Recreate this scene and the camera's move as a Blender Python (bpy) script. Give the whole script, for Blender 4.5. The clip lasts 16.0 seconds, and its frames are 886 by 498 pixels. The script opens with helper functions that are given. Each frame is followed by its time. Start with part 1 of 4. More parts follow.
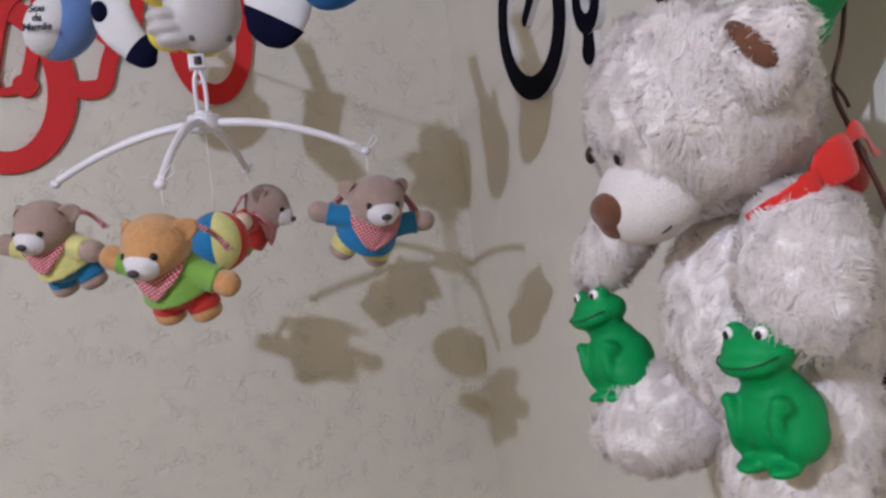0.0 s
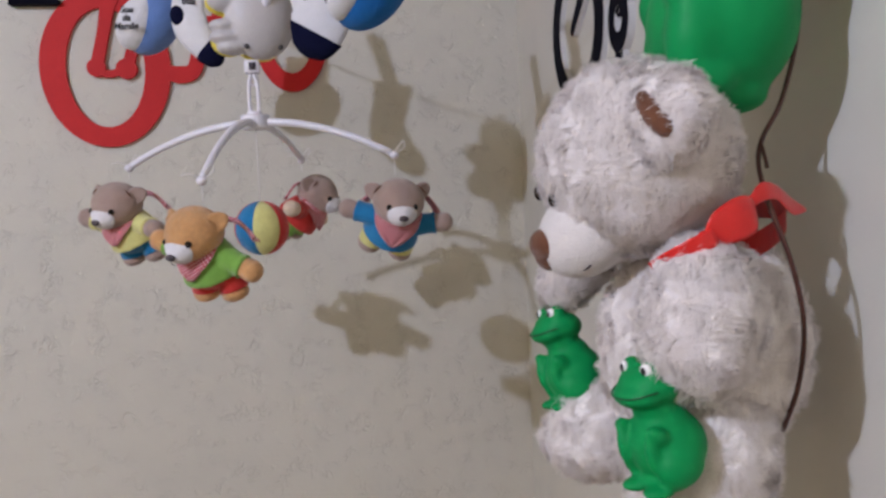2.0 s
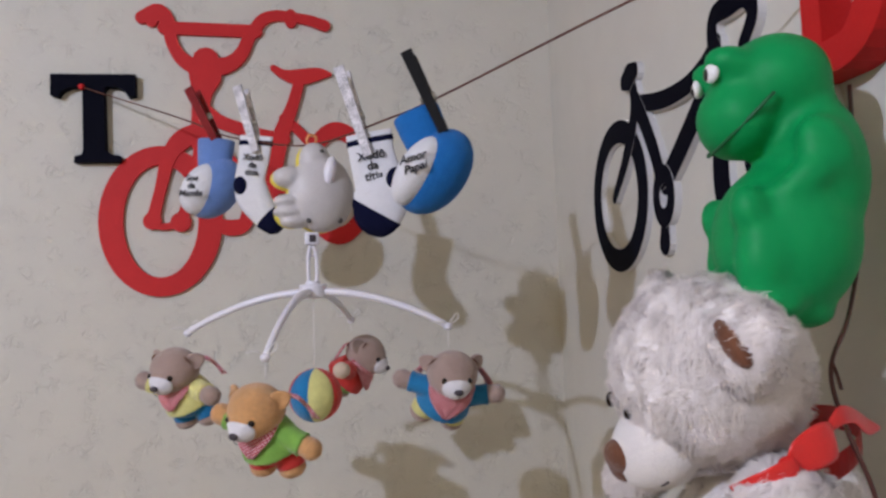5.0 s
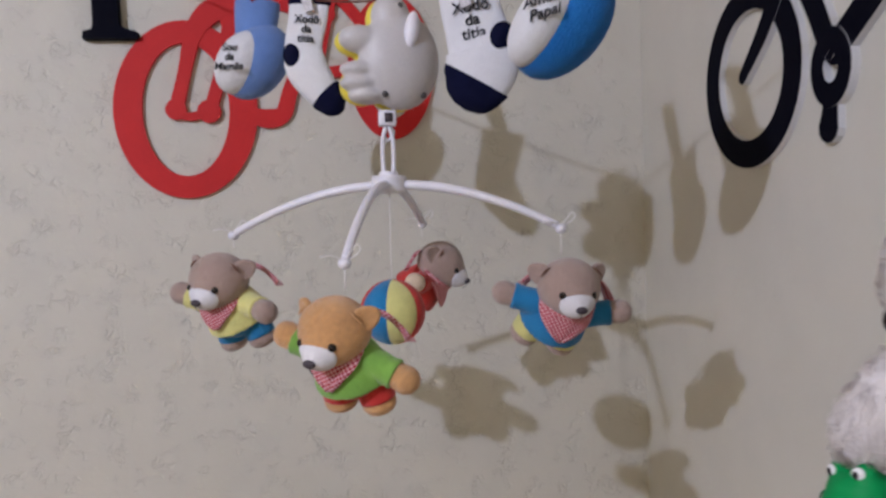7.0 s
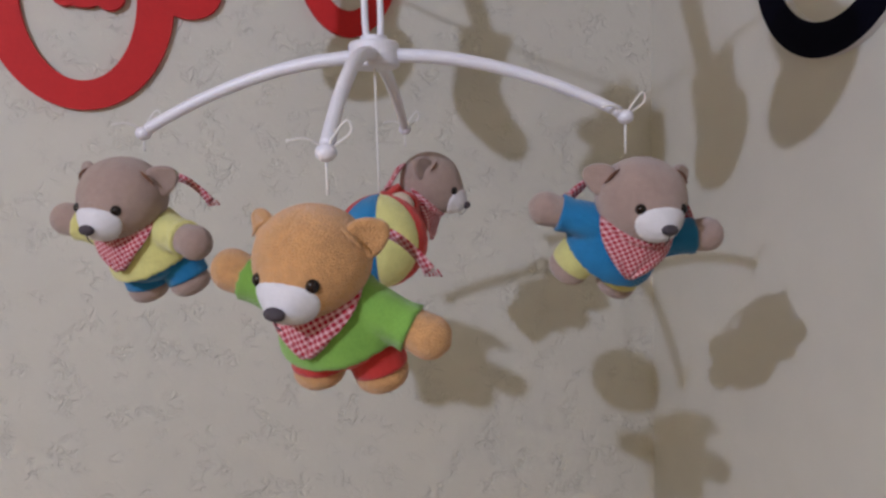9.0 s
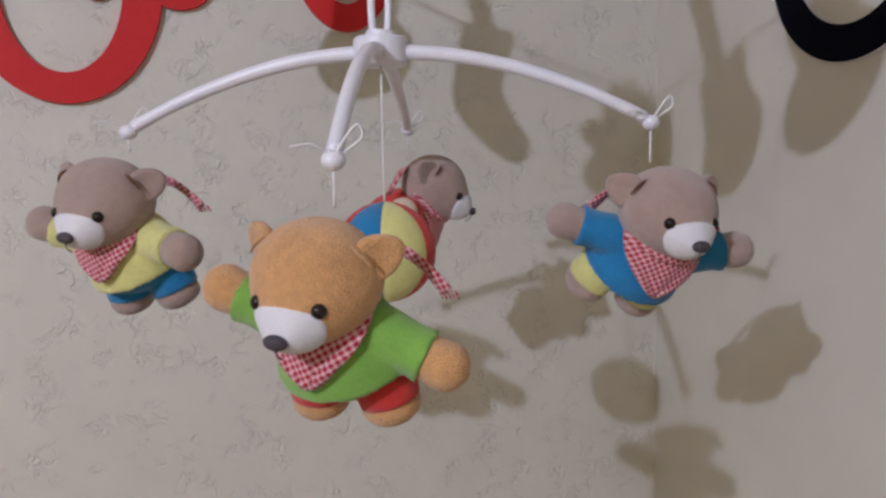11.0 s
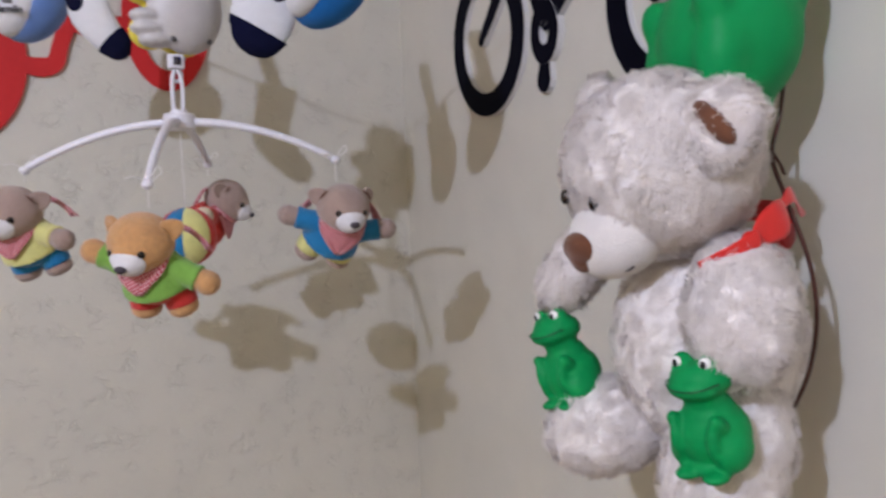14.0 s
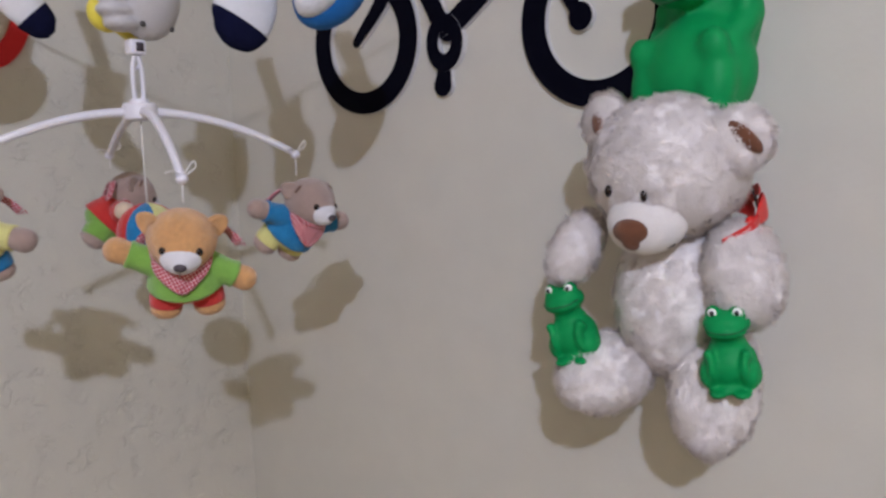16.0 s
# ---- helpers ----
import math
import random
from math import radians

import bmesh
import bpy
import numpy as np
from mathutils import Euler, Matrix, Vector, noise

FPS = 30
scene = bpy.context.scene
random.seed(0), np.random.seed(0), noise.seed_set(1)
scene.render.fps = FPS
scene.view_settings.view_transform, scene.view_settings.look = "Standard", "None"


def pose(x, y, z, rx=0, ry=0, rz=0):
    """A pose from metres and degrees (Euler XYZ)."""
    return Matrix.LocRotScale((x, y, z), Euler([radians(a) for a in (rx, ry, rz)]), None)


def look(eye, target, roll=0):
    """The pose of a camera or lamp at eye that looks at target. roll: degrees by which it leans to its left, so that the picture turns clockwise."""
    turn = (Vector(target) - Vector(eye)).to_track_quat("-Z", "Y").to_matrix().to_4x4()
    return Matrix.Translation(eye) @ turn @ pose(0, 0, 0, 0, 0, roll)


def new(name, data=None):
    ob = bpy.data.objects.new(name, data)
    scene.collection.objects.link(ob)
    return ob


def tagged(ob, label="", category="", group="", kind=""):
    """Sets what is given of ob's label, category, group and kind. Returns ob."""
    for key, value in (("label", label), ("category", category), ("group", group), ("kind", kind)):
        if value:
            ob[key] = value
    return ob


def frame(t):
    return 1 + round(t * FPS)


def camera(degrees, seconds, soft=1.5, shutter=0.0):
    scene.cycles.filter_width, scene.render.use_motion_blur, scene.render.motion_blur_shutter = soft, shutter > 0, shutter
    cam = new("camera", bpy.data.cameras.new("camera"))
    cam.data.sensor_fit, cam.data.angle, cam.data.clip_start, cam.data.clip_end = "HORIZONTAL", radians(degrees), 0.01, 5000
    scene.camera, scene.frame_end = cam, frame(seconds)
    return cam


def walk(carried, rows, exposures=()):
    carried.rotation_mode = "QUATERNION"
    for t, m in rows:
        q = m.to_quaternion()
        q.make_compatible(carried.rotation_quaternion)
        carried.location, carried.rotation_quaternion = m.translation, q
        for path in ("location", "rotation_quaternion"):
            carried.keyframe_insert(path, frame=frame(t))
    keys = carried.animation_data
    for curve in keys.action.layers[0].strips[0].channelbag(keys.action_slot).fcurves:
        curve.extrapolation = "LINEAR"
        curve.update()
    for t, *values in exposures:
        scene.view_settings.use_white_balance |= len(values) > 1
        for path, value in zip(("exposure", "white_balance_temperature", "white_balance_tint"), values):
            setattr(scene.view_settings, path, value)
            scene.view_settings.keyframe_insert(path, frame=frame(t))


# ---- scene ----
cam = camera(58.5, 16.0, 2.6, 0.5)
PATH = [
    (0, (-0.481, -1.384, 1.73), (0.105, 0.526, 1.638), -6.3),
    (0.5, (-0.476, -1.398, 1.728), (0.073, 0.523, 1.636), -5.4),
    (1, (-0.432, -1.441, 1.74), (0.022, 0.5, 1.584), -2.4),
    (1.5, (-0.408, -1.47, 1.751), (-0.093, 0.501, 1.626), -1.7),
    (2, (-0.386, -1.482, 1.763), (-0.086, 0.49, 1.612), -2.6),
    (2.5, (-0.381, -1.51, 1.782), (-0.007, 0.449, 1.633), -3.2),
    (3, (-0.4, -1.533, 1.803), (-0.046, 0.435, 1.781), -2.4),
    (3.5, (-0.407, -1.52, 1.831), (-0.07, 0.446, 1.969), -2.7),
    (5.8, (-0.463, -1.452, 1.835), (-0.221, 0.529, 1.96), -1.2),
    (6, (-0.473, -1.428, 1.834), (-0.237, 0.556, 1.907), -1.0),
    (6.5, (-0.486, -1.387, 1.822), (-0.283, 0.602, 1.792), -0.7),
    (7, (-0.508, -1.286, 1.815), (-0.256, 0.697, 1.748), -1.5),
    (7.5, (-0.518, -1.22, 1.808), (-0.242, 0.757, 1.686), -2.3),
    (8, (-0.538, -1.122, 1.794), (-0.14, 0.833, 1.656), -2.1),
    (8.5, (-0.538, -1.075, 1.778), (-0.169, 0.885, 1.636), -2.7),
    (9, (-0.538, -1.038, 1.768), (-0.107, 0.906, 1.59), -1.8),
    (9.5, (-0.539, -0.994, 1.769), (-0.133, 0.955, 1.58), -1.7),
    (10, (-0.533, -0.965, 1.777), (-0.09, 0.974, 1.573), -1.2),
    (12.5, (-0.565, -1.196, 1.774), (-0.091, 0.743, 1.659), -1.2),
    (13, (-0.54, -1.305, 1.774), (-0.099, 0.643, 1.687), -1.9),
    (13.5, (-0.549, -1.383, 1.774), (0.084, 0.511, 1.674), -2.2),
    (14, (-0.555, -1.423, 1.767), (0.246, 0.403, 1.616), -2.4),
    (14.5, (-0.608, -1.41, 1.773), (0.414, 0.301, 1.597), -2.1),
    (15, (-0.747, -1.383, 1.784), (0.487, 0.181, 1.607), -3.2),
    (15.5, (-0.871, -1.327, 1.785), (0.527, 0.09, 1.584), -2.7),
    (16, (-0.91, -1.27, 1.787), (0.615, 0.007, 1.577), -2.0),
]
walk(cam, [(t, look(e, g, r)) for t, e, g, r in PATH], ((0, 0.0), (6, -0.02), (8, -0.08), (9.5, -0.13), (11, -0.04), (14, 0.08), (16, -0.08)))

# ---------- light ----------
world = bpy.data.worlds.new("room_air")
scene.world = world
world.use_nodes = True
world.node_tree.nodes["Background"].inputs[0].default_value = (0.9, 0.8, 0.58, 1)
world.node_tree.nodes["Background"].inputs[1].default_value = 0.02
bulb = bpy.data.lights.new("ceiling_bulb", "POINT")
bulb.energy, bulb.color, bulb.shadow_soft_size = 112, (0.662, 0.732, 1.0), 0.022
new("ceiling_bulb", bulb).location = (-1.85, -2.07, 2.58)


# ---------- materials ----------
def mat(name, color, rough=0.7, var=0.08, scale=60, bump=0.0, bscale=300, sheen=0.0, metal=0.0, coat=0.0, sub=0.0, spec=0.5):
    """A plain surface with two scales of colour variation and fine relief."""
    m = bpy.data.materials.new(name)
    m.use_nodes = True
    nt = m.node_tree
    b = nt.nodes["Principled BSDF"]
    tc = nt.nodes.new("ShaderNodeTexCoord")
    n1 = nt.nodes.new("ShaderNodeTexNoise")
    n1.inputs["Scale"].default_value, n1.inputs["Detail"].default_value = scale, 5
    n2 = nt.nodes.new("ShaderNodeTexNoise")
    n2.inputs["Scale"].default_value, n2.inputs["Detail"].default_value = scale * 7, 2
    for n in (n1, n2):
        nt.links.new(tc.outputs["Object"], n.inputs["Vector"])
    add = nt.nodes.new("ShaderNodeMath")
    add.operation = "ADD"
    nt.links.new(n1.outputs["Fac"], add.inputs[0])
    nt.links.new(n2.outputs["Fac"], add.inputs[1])
    ramp = nt.nodes.new("ShaderNodeMapRange")
    ramp.inputs[1].default_value, ramp.inputs[2].default_value = 0.6, 1.4
    ramp.inputs[3].default_value, ramp.inputs[4].default_value = 1 - var, 1 + var
    nt.links.new(add.outputs[0], ramp.inputs[0])
    mul = nt.nodes.new("ShaderNodeVectorMath")
    mul.operation = "SCALE"
    mul.inputs[0].default_value = color
    nt.links.new(ramp.outputs[0], mul.inputs["Scale"])
    nt.links.new(mul.outputs[0], b.inputs["Base Color"])
    b.inputs["Roughness"].default_value = rough
    b.inputs["Metallic"].default_value = metal
    b.inputs["Specular IOR Level"].default_value = spec
    b.inputs["Sheen Weight"].default_value = sheen
    b.inputs["Sheen Roughness"].default_value = 0.4
    b.inputs["Coat Weight"].default_value = coat
    if sub:
        b.inputs["Subsurface Weight"].default_value = sub
        b.inputs["Subsurface Radius"].default_value = (0.01, 0.008, 0.006)
        b.inputs["Subsurface Scale"].default_value = 1.0
    if bump:
        n3 = nt.nodes.new("ShaderNodeTexNoise")
        n3.inputs["Scale"].default_value, n3.inputs["Detail"].default_value = bscale, 3
        nt.links.new(tc.outputs["Object"], n3.inputs["Vector"])
        bp = nt.nodes.new("ShaderNodeBump")
        bp.inputs["Strength"].default_value, bp.inputs["Distance"].default_value = bump, 0.002
        nt.links.new(n3.outputs["Fac"], bp.inputs["Height"])
        nt.links.new(bp.outputs[0], b.inputs["Normal"])
    return m


def plaster(name, color, pits):
    """Painted plaster: rolled paint grain, soft unevenness, and short worm-like pits where pits > 0."""
    m = mat(name, color, 0.75, 0.035, 2.2)
    nt = m.node_tree
    b = nt.nodes["Principled BSDF"]
    tc = nt.nodes.new("ShaderNodeTexCoord")
    fine = nt.nodes.new("ShaderNodeTexNoise")
    fine.inputs["Scale"].default_value, fine.inputs["Detail"].default_value = 160, 4
    broad = nt.nodes.new("ShaderNodeTexNoise")
    broad.inputs["Scale"].default_value, broad.inputs["Detail"].default_value = 14, 3
    for n in (fine, broad):
        nt.links.new(tc.outputs["Object"], n.inputs["Vector"])
    h = nt.nodes.new("ShaderNodeMath")
    h.operation = "MULTIPLY_ADD"
    h.inputs[1].default_value = 0.10
    nt.links.new(fine.outputs["Fac"], h.inputs[0])
    nt.links.new(broad.outputs["Fac"], h.inputs[2])
    height = h.outputs[0]
    if pits:
        warp = nt.nodes.new("ShaderNodeTexNoise")
        warp.inputs["Scale"].default_value = 60
        nt.links.new(tc.outputs["Object"], warp.inputs["Vector"])
        mix = nt.nodes.new("ShaderNodeVectorMath")
        mix.operation = "MULTIPLY_ADD"
        mix.inputs[1].default_value = (0.022, 0.022, 0.022)
        nt.links.new(warp.outputs["Color"], mix.inputs[0])
        nt.links.new(tc.outputs["Object"], mix.inputs[2])
        worm = nt.nodes.new("ShaderNodeTexNoise")
        worm.inputs["Scale"].default_value, worm.inputs["Detail"].default_value = 62, 3
        nt.links.new(mix.outputs[0], worm.inputs["Vector"])
        # a thin level line of the noise makes a curved scratch
        line = nt.nodes.new("ShaderNodeMapRange")
        line.interpolation_type = "SMOOTHSTEP"
        dist = nt.nodes.new("ShaderNodeMath")
        dist.operation = "SUBTRACT"
        dist.inputs[1].default_value = 0.52
        nt.links.new(worm.outputs["Fac"], dist.inputs[0])
        ab = nt.nodes.new("ShaderNodeMath")
        ab.operation = "ABSOLUTE"
        nt.links.new(dist.outputs[0], ab.inputs[0])
        line.inputs[1].default_value, line.inputs[2].default_value = 0.004, 0.085
        line.inputs[3].default_value, line.inputs[4].default_value = 1.0, 0.0
        nt.links.new(ab.outputs[0], line.inputs[0])
        gate = nt.nodes.new("ShaderNodeTexNoise")
        gate.inputs["Scale"].default_value, gate.inputs["Detail"].default_value = 26, 6
        nt.links.new(tc.outputs["Object"], gate.inputs["Vector"])
        g = nt.nodes.new("ShaderNodeMapRange")
        g.inputs[1].default_value, g.inputs[2].default_value = 0.50, 0.60
        nt.links.new(gate.outputs["Fac"], g.inputs[0])
        pit = nt.nodes.new("ShaderNodeMath")
        pit.operation = "MULTIPLY"
        nt.links.new(line.outputs[0], pit.inputs[0])
        nt.links.new(g.outputs[0], pit.inputs[1])
        sub = nt.nodes.new("ShaderNodeMath")
        sub.operation = "MULTIPLY_ADD"
        sub.inputs[1].default_value = -pits
        nt.links.new(pit.outputs[0], sub.inputs[0])
        nt.links.new(height, sub.inputs[2])
        height = sub.outputs[0]
    bp = nt.nodes.new("ShaderNodeBump")
    bp.inputs["Strength"].default_value, bp.inputs["Distance"].default_value = 0.8, 0.004
    nt.links.new(height, bp.inputs["Height"])
    nt.links.new(bp.outputs[0], b.inputs["Normal"])
    return m


def gingham(name):
    """Red and white woven check, 2.4 mm squares."""
    m = mat(name, (0.8, 0.8, 0.8), 0.9, 0.05, 200, 0.4, 900, 0.3)
    nt = m.node_tree
    b = nt.nodes["Principled BSDF"]
    tc = nt.nodes.new("ShaderNodeTexCoord")
    rot = nt.nodes.new("ShaderNodeMapping")
    rot.inputs["Rotation"].default_value = (0, 0.5, 0)
    nt.links.new(tc.outputs["Object"], rot.inputs[0])
    sep = nt.nodes.new("ShaderNodeSeparateXYZ")
    nt.links.new(rot.outputs[0], sep.inputs[0])
    bands = []
    for k in (0, 2):
        w = nt.nodes.new("ShaderNodeMath")
        w.operation = "MULTIPLY"
        w.inputs[1].default_value = 2 * math.pi / 0.0031
        nt.links.new(sep.outputs[k], w.inputs[0])
        s = nt.nodes.new("ShaderNodeMath")
        s.operation = "SINE"
        nt.links.new(w.outputs[0], s.inputs[0])
        g = nt.nodes.new("ShaderNodeMath")
        g.operation = "GREATER_THAN"
        g.inputs[1].default_value = -0.2
        nt.links.new(s.outputs[0], g.inputs[0])
        bands.append(g)
    add = nt.nodes.new("ShaderNodeMath")
    nt.links.new(bands[0].outputs[0], add.inputs[0])
    nt.links.new(bands[1].outputs[0], add.inputs[1])
    half = nt.nodes.new("ShaderNodeMath")
    half.operation = "MULTIPLY"
    half.inputs[1].default_value = 0.5
    nt.links.new(add.outputs[0], half.inputs[0])
    mix = nt.nodes.new("ShaderNodeMix")
    mix.data_type = "RGBA"
    mix.inputs[6].default_value = (0.74, 0.46, 0.48, 1)
    mix.inputs[7].default_value = (0.40, 0.006, 0.028, 1)
    nt.links.new(half.outputs[0], mix.inputs[0])
    nt.links.new(mix.outputs[2], b.inputs["Base Color"])
    return m


M = dict(
    wall_left=plaster("beige_textured_plaster", (0.62, 0.592, 0.522), 0.38),
    wall_right=plaster("beige_smooth_plaster", (0.62, 0.595, 0.530), 0.0),
    # walls out of view: yellowed so their bounce warms the shadows
    wall_bounce=plaster("warm_bounce_plaster", (0.57, 0.465, 0.262), 0.0),
    # ceiling out of view: cream tint set for warm fill from above
    ceiling=plaster("warm_bounce_ceiling", (0.63, 0.535, 0.365), 0.0),
    floor=mat("brown_floor", (0.22, 0.155, 0.10), 0.4, 0.15, 6),
    red_board=mat("red_painted_board", (0.55, 0.022, 0.024), 0.6, 0.06, 30, 0.15, 400, spec=0.2),
    black_board=mat("black_painted_board", (0.003, 0.003, 0.008), 0.6, 0.2, 30, 0.15, 400, spec=0.03),
    board_edge=mat("pale_board_edge", (0.66, 0.65, 0.66), 0.8, 0.06, 80, 0.2, 500),
    red_foam=mat("red_painted_wood", (0.50, 0.014, 0.014), 0.6, 0.06, 40, 0.15, 300, spec=0.15),
    cord=mat("brown_cord", (0.12, 0.035, 0.020), 0.7, 0.2, 200, 0.5, 900),
    wire=mat("dark_brown_wire", (0.075, 0.022, 0.016), 0.4, 0.2, 100),
    white_plastic=mat("white_plastic", (0.80, 0.77, 0.82), 0.35, 0.03, 60, sub=0.1),
    white_thread=mat("white_thread", (0.78, 0.75, 0.72), 0.9, 0.05, 300),
    grey_plastic=mat("pale_grey_plastic", (0.56, 0.53, 0.53), 0.45, 0.05, 50, 0.08, 300),
    yellow_plastic=mat("yellow_plastic", (0.80, 0.66, 0.08), 0.4, 0.04, 60),
    orange_plastic=mat("orange_plastic", (0.75, 0.30, 0.10), 0.4, 0.04, 60),
    dark_hole=mat("dark_screw", (0.10, 0.09, 0.09), 0.5, 0.2, 200, metal=0.6),
    white_knit=mat("white_cotton_knit", (0.80, 0.79, 0.82), 0.95, 0.05, 90, 0.7, 900, 0.2),
    navy_knit=mat("navy_cotton_knit", (0.006, 0.007, 0.028), 0.95, 0.2, 90, 0.7, 900, 0.0, spec=0.08),
    pale_blue=mat("pale_blue_felt", (0.14, 0.25, 0.56), 0.95, 0.10, 80, 0.8, 600, 0.3),
    bright_blue=mat("bright_blue_felt", (0.004, 0.14, 0.45), 0.95, 0.12, 80, 0.8, 600, 0.08),
    ink=mat("black_ink", (0.015, 0.015, 0.02), 0.8, 0.1, 100),
    pin_white=mat("printed_white_wood", (0.60, 0.57, 0.59), 0.6, 0.75, 85, 0.2, 500),
    pin_black=mat("black_wood", (0.010, 0.009, 0.009), 0.6, 0.3, 120, 0.2, 500, spec=0.1),
    pin_red=mat("dark_red_wood", (0.20, 0.008, 0.008), 0.6, 0.2, 120, 0.2, 500, spec=0.15),
    steel=mat("spring_steel", (0.55, 0.53, 0.50), 0.35, 0.1, 200, metal=1.0),
    grey_plush=mat("taupe_velour", (0.42, 0.300, 0.255), 1.0, 0.09, 40, 0.7, 1200, 0.45),
    orange_plush=mat("ginger_velour", (0.66, 0.345, 0.14), 1.0, 0.16, 38, 0.9, 900, 0.45),
    white_plush=mat("white_velour", (0.80, 0.77, 0.80), 1.0, 0.05, 90, 0.45, 2400, 0.3),
    lime=mat("lime_green_velour", (0.22, 0.44, 0.075), 1.0, 0.12, 90, 0.45, 2400, 0.35),
    yellow=mat("pale_yellow_velour", (0.72, 0.68, 0.26), 1.0, 0.10, 90, 0.45, 2400, 0.35),
    blue=mat("blue_velour", (0.014, 0.20, 0.44), 1.0, 0.14, 90, 0.45, 2400, 0.3),
    red=mat("red_velour", (0.60, 0.035, 0.030), 1.0, 0.12, 90, 0.45, 2400, 0.3),
    cream=mat("cream_velour", (0.72, 0.56, 0.42), 1.0, 0.10, 90, 0.45, 2400, 0.3),
    check=gingham("red_white_gingham"),
    bead=mat("dark_brown_bead", (0.012, 0.005, 0.004), 0.14, 0.1, 50),
    nose_grey=mat("dark_grey_thread", (0.06, 0.045, 0.055), 0.6, 0.2, 300, 0.5, 900),
    fur=mat("cream_white_fur", (0.86, 0.805, 0.785), 0.95, 0.05, 45, 0.5, 420, sheen=0.4, spec=0.05),
    hair=mat("loose_white_hair", (0.92, 0.865, 0.845), 0.9, 0.05, 45, sheen=0.2, spec=0.04),
    short_fur=mat("short_white_pile", (0.84, 0.79, 0.775), 1.0, 0.04, 80, 0.9, 700, 0.4, spec=0.2),
    brown_suede=mat("brown_suede", (0.155, 0.055, 0.025), 0.9, 0.18, 120, 0.6, 900, 0.3),
    satin=mat("red_satin", (0.70, 0.020, 0.018), 0.28, 0.06, 60, 0.1, 200),
    rubber=mat("green_rubber", (0.002, 0.28, 0.075), 0.52, 0.05, 12, 0.06, 120, spec=0.18),
    eye_white=mat("white_eye_paint", (0.85, 0.83, 0.82), 0.4, 0.02, 60),
    eye_black=mat("black_eye_paint", (0.01, 0.01, 0.012), 0.3, 0.05, 60),
    lip=mat("dark_green_line", (0.003, 0.10, 0.028), 0.5, 0.1, 60),
)


def see_through(m, share):
    """Thin hair lets part of the light pass."""
    nt = m.node_tree
    b, out = nt.nodes["Principled BSDF"], nt.nodes["Material Output"]
    tr, mx = nt.nodes.new("ShaderNodeBsdfTranslucent"), nt.nodes.new("ShaderNodeMixShader")
    tr.inputs[0].default_value = (0.92, 0.86, 0.84, 1)
    mx.inputs[0].default_value = share
    nt.links.new(b.outputs[0], mx.inputs[1])
    nt.links.new(tr.outputs[0], mx.inputs[2])
    nt.links.new(mx.outputs[0], out.inputs["Surface"])


see_through(M["hair"], 0.33)


# ---------- builders ----------
def part(name, bm, material, parent=None, label="", smooth=True, extra=()):
    me = bpy.data.meshes.new(name)
    bmesh.ops.recalc_face_normals(bm, faces=bm.faces[:])
    for f in bm.faces:
        f.smooth = smooth
    bm.to_mesh(me)
    bm.free()
    me.materials.append(material)
    for e in extra:
        me.materials.append(e)
    ob = new(name, me)
    if parent:
        ob.parent = parent
    if label:
        tagged(ob, label)
    return ob


def thing(name, m, label, category, group="", kind=""):
    ob = new(name)
    ob.empty_display_size = 0.02
    ob.matrix_basis = m
    return tagged(ob, label, category, group, kind)


def ell(bm, c, r, rot=(0, 0, 0), seg=24, ring=16):
    m = pose(*c, *rot) @ Matrix.Diagonal((*r, 1))
    bmesh.ops.create_uvsphere(bm, u_segments=seg, v_segments=ring, radius=1, matrix=m)
    return bm


def ball(c, r, rot=(0, 0, 0), seg=24, ring=16):
    return ell(bmesh.new(), c, r if hasattr(r, "__len__") else (r, r, r), rot, seg, ring)


def catmull(pts, k=6):
    """A smooth line through points of any dimension."""
    p = [np.array(q, float) for q in pts]
    if len(p) < 3:
        return [p[0] + (p[-1] - p[0]) * i / k for i in range(k + 1)]
    p = [2 * p[0] - p[1]] + p + [2 * p[-1] - p[-2]]
    out = []
    for i in range(1, len(p) - 2):
        for j in range(k):
            t = j / k
            out.append(0.5 * (2 * p[i] + (p[i + 1] - p[i - 1]) * t + (2 * p[i - 1] - 5 * p[i] + 4 * p[i + 1] - p[i + 2]) * t * t
                              + (3 * p[i] - p[i - 1] - 3 * p[i + 1] + p[i + 2]) * t ** 3))
    return out + [p[-2]]


def tube(bm, pts, radius, seg=8, k=6, flat=None, caps=True):
    """A round rod along points (x, y, z); radius one number or one a point; flat=(across, ratio) squeezes it along a vector."""
    n = len(pts)
    rr = [radius] * n if not hasattr(radius, "__len__") else list(radius)
    line = catmull([(*p, r) for p, r in zip(pts, rr)], k)
    rows, up = [], Vector((0.31, 0.17, 0.93))
    for i, q in enumerate(line):
        a, b = line[max(i - 1, 0)], line[min(i + 1, len(line) - 1)]
        d = Vector((b - a)[:3]).normalized()
        if flat:
            e1 = (Vector(flat[0]) - d * d.dot(Vector(flat[0]))).normalized()
        else:
            e1 = (up - d * d.dot(up)).normalized()
        e2 = d.cross(e1)
        up = e1
        row = []
        for j in range(seg):
            g = 2 * math.pi * j / seg
            row.append(bm.verts.new(Vector(q[:3]) + e1 * math.cos(g) * max(q[3], 1e-4) * (flat[1] if flat else 1)
                                    + e2 * math.sin(g) * max(q[3], 1e-4)))
        rows.append(row)
    for a, b in zip(rows, rows[1:]):
        for j in range(seg):
            bm.faces.new((a[j], a[(j + 1) % seg], b[(j + 1) % seg], b[j]))
    if caps:
        bm.faces.new(rows[0])
        bm.faces.new(rows[-1][::-1])
    return bm


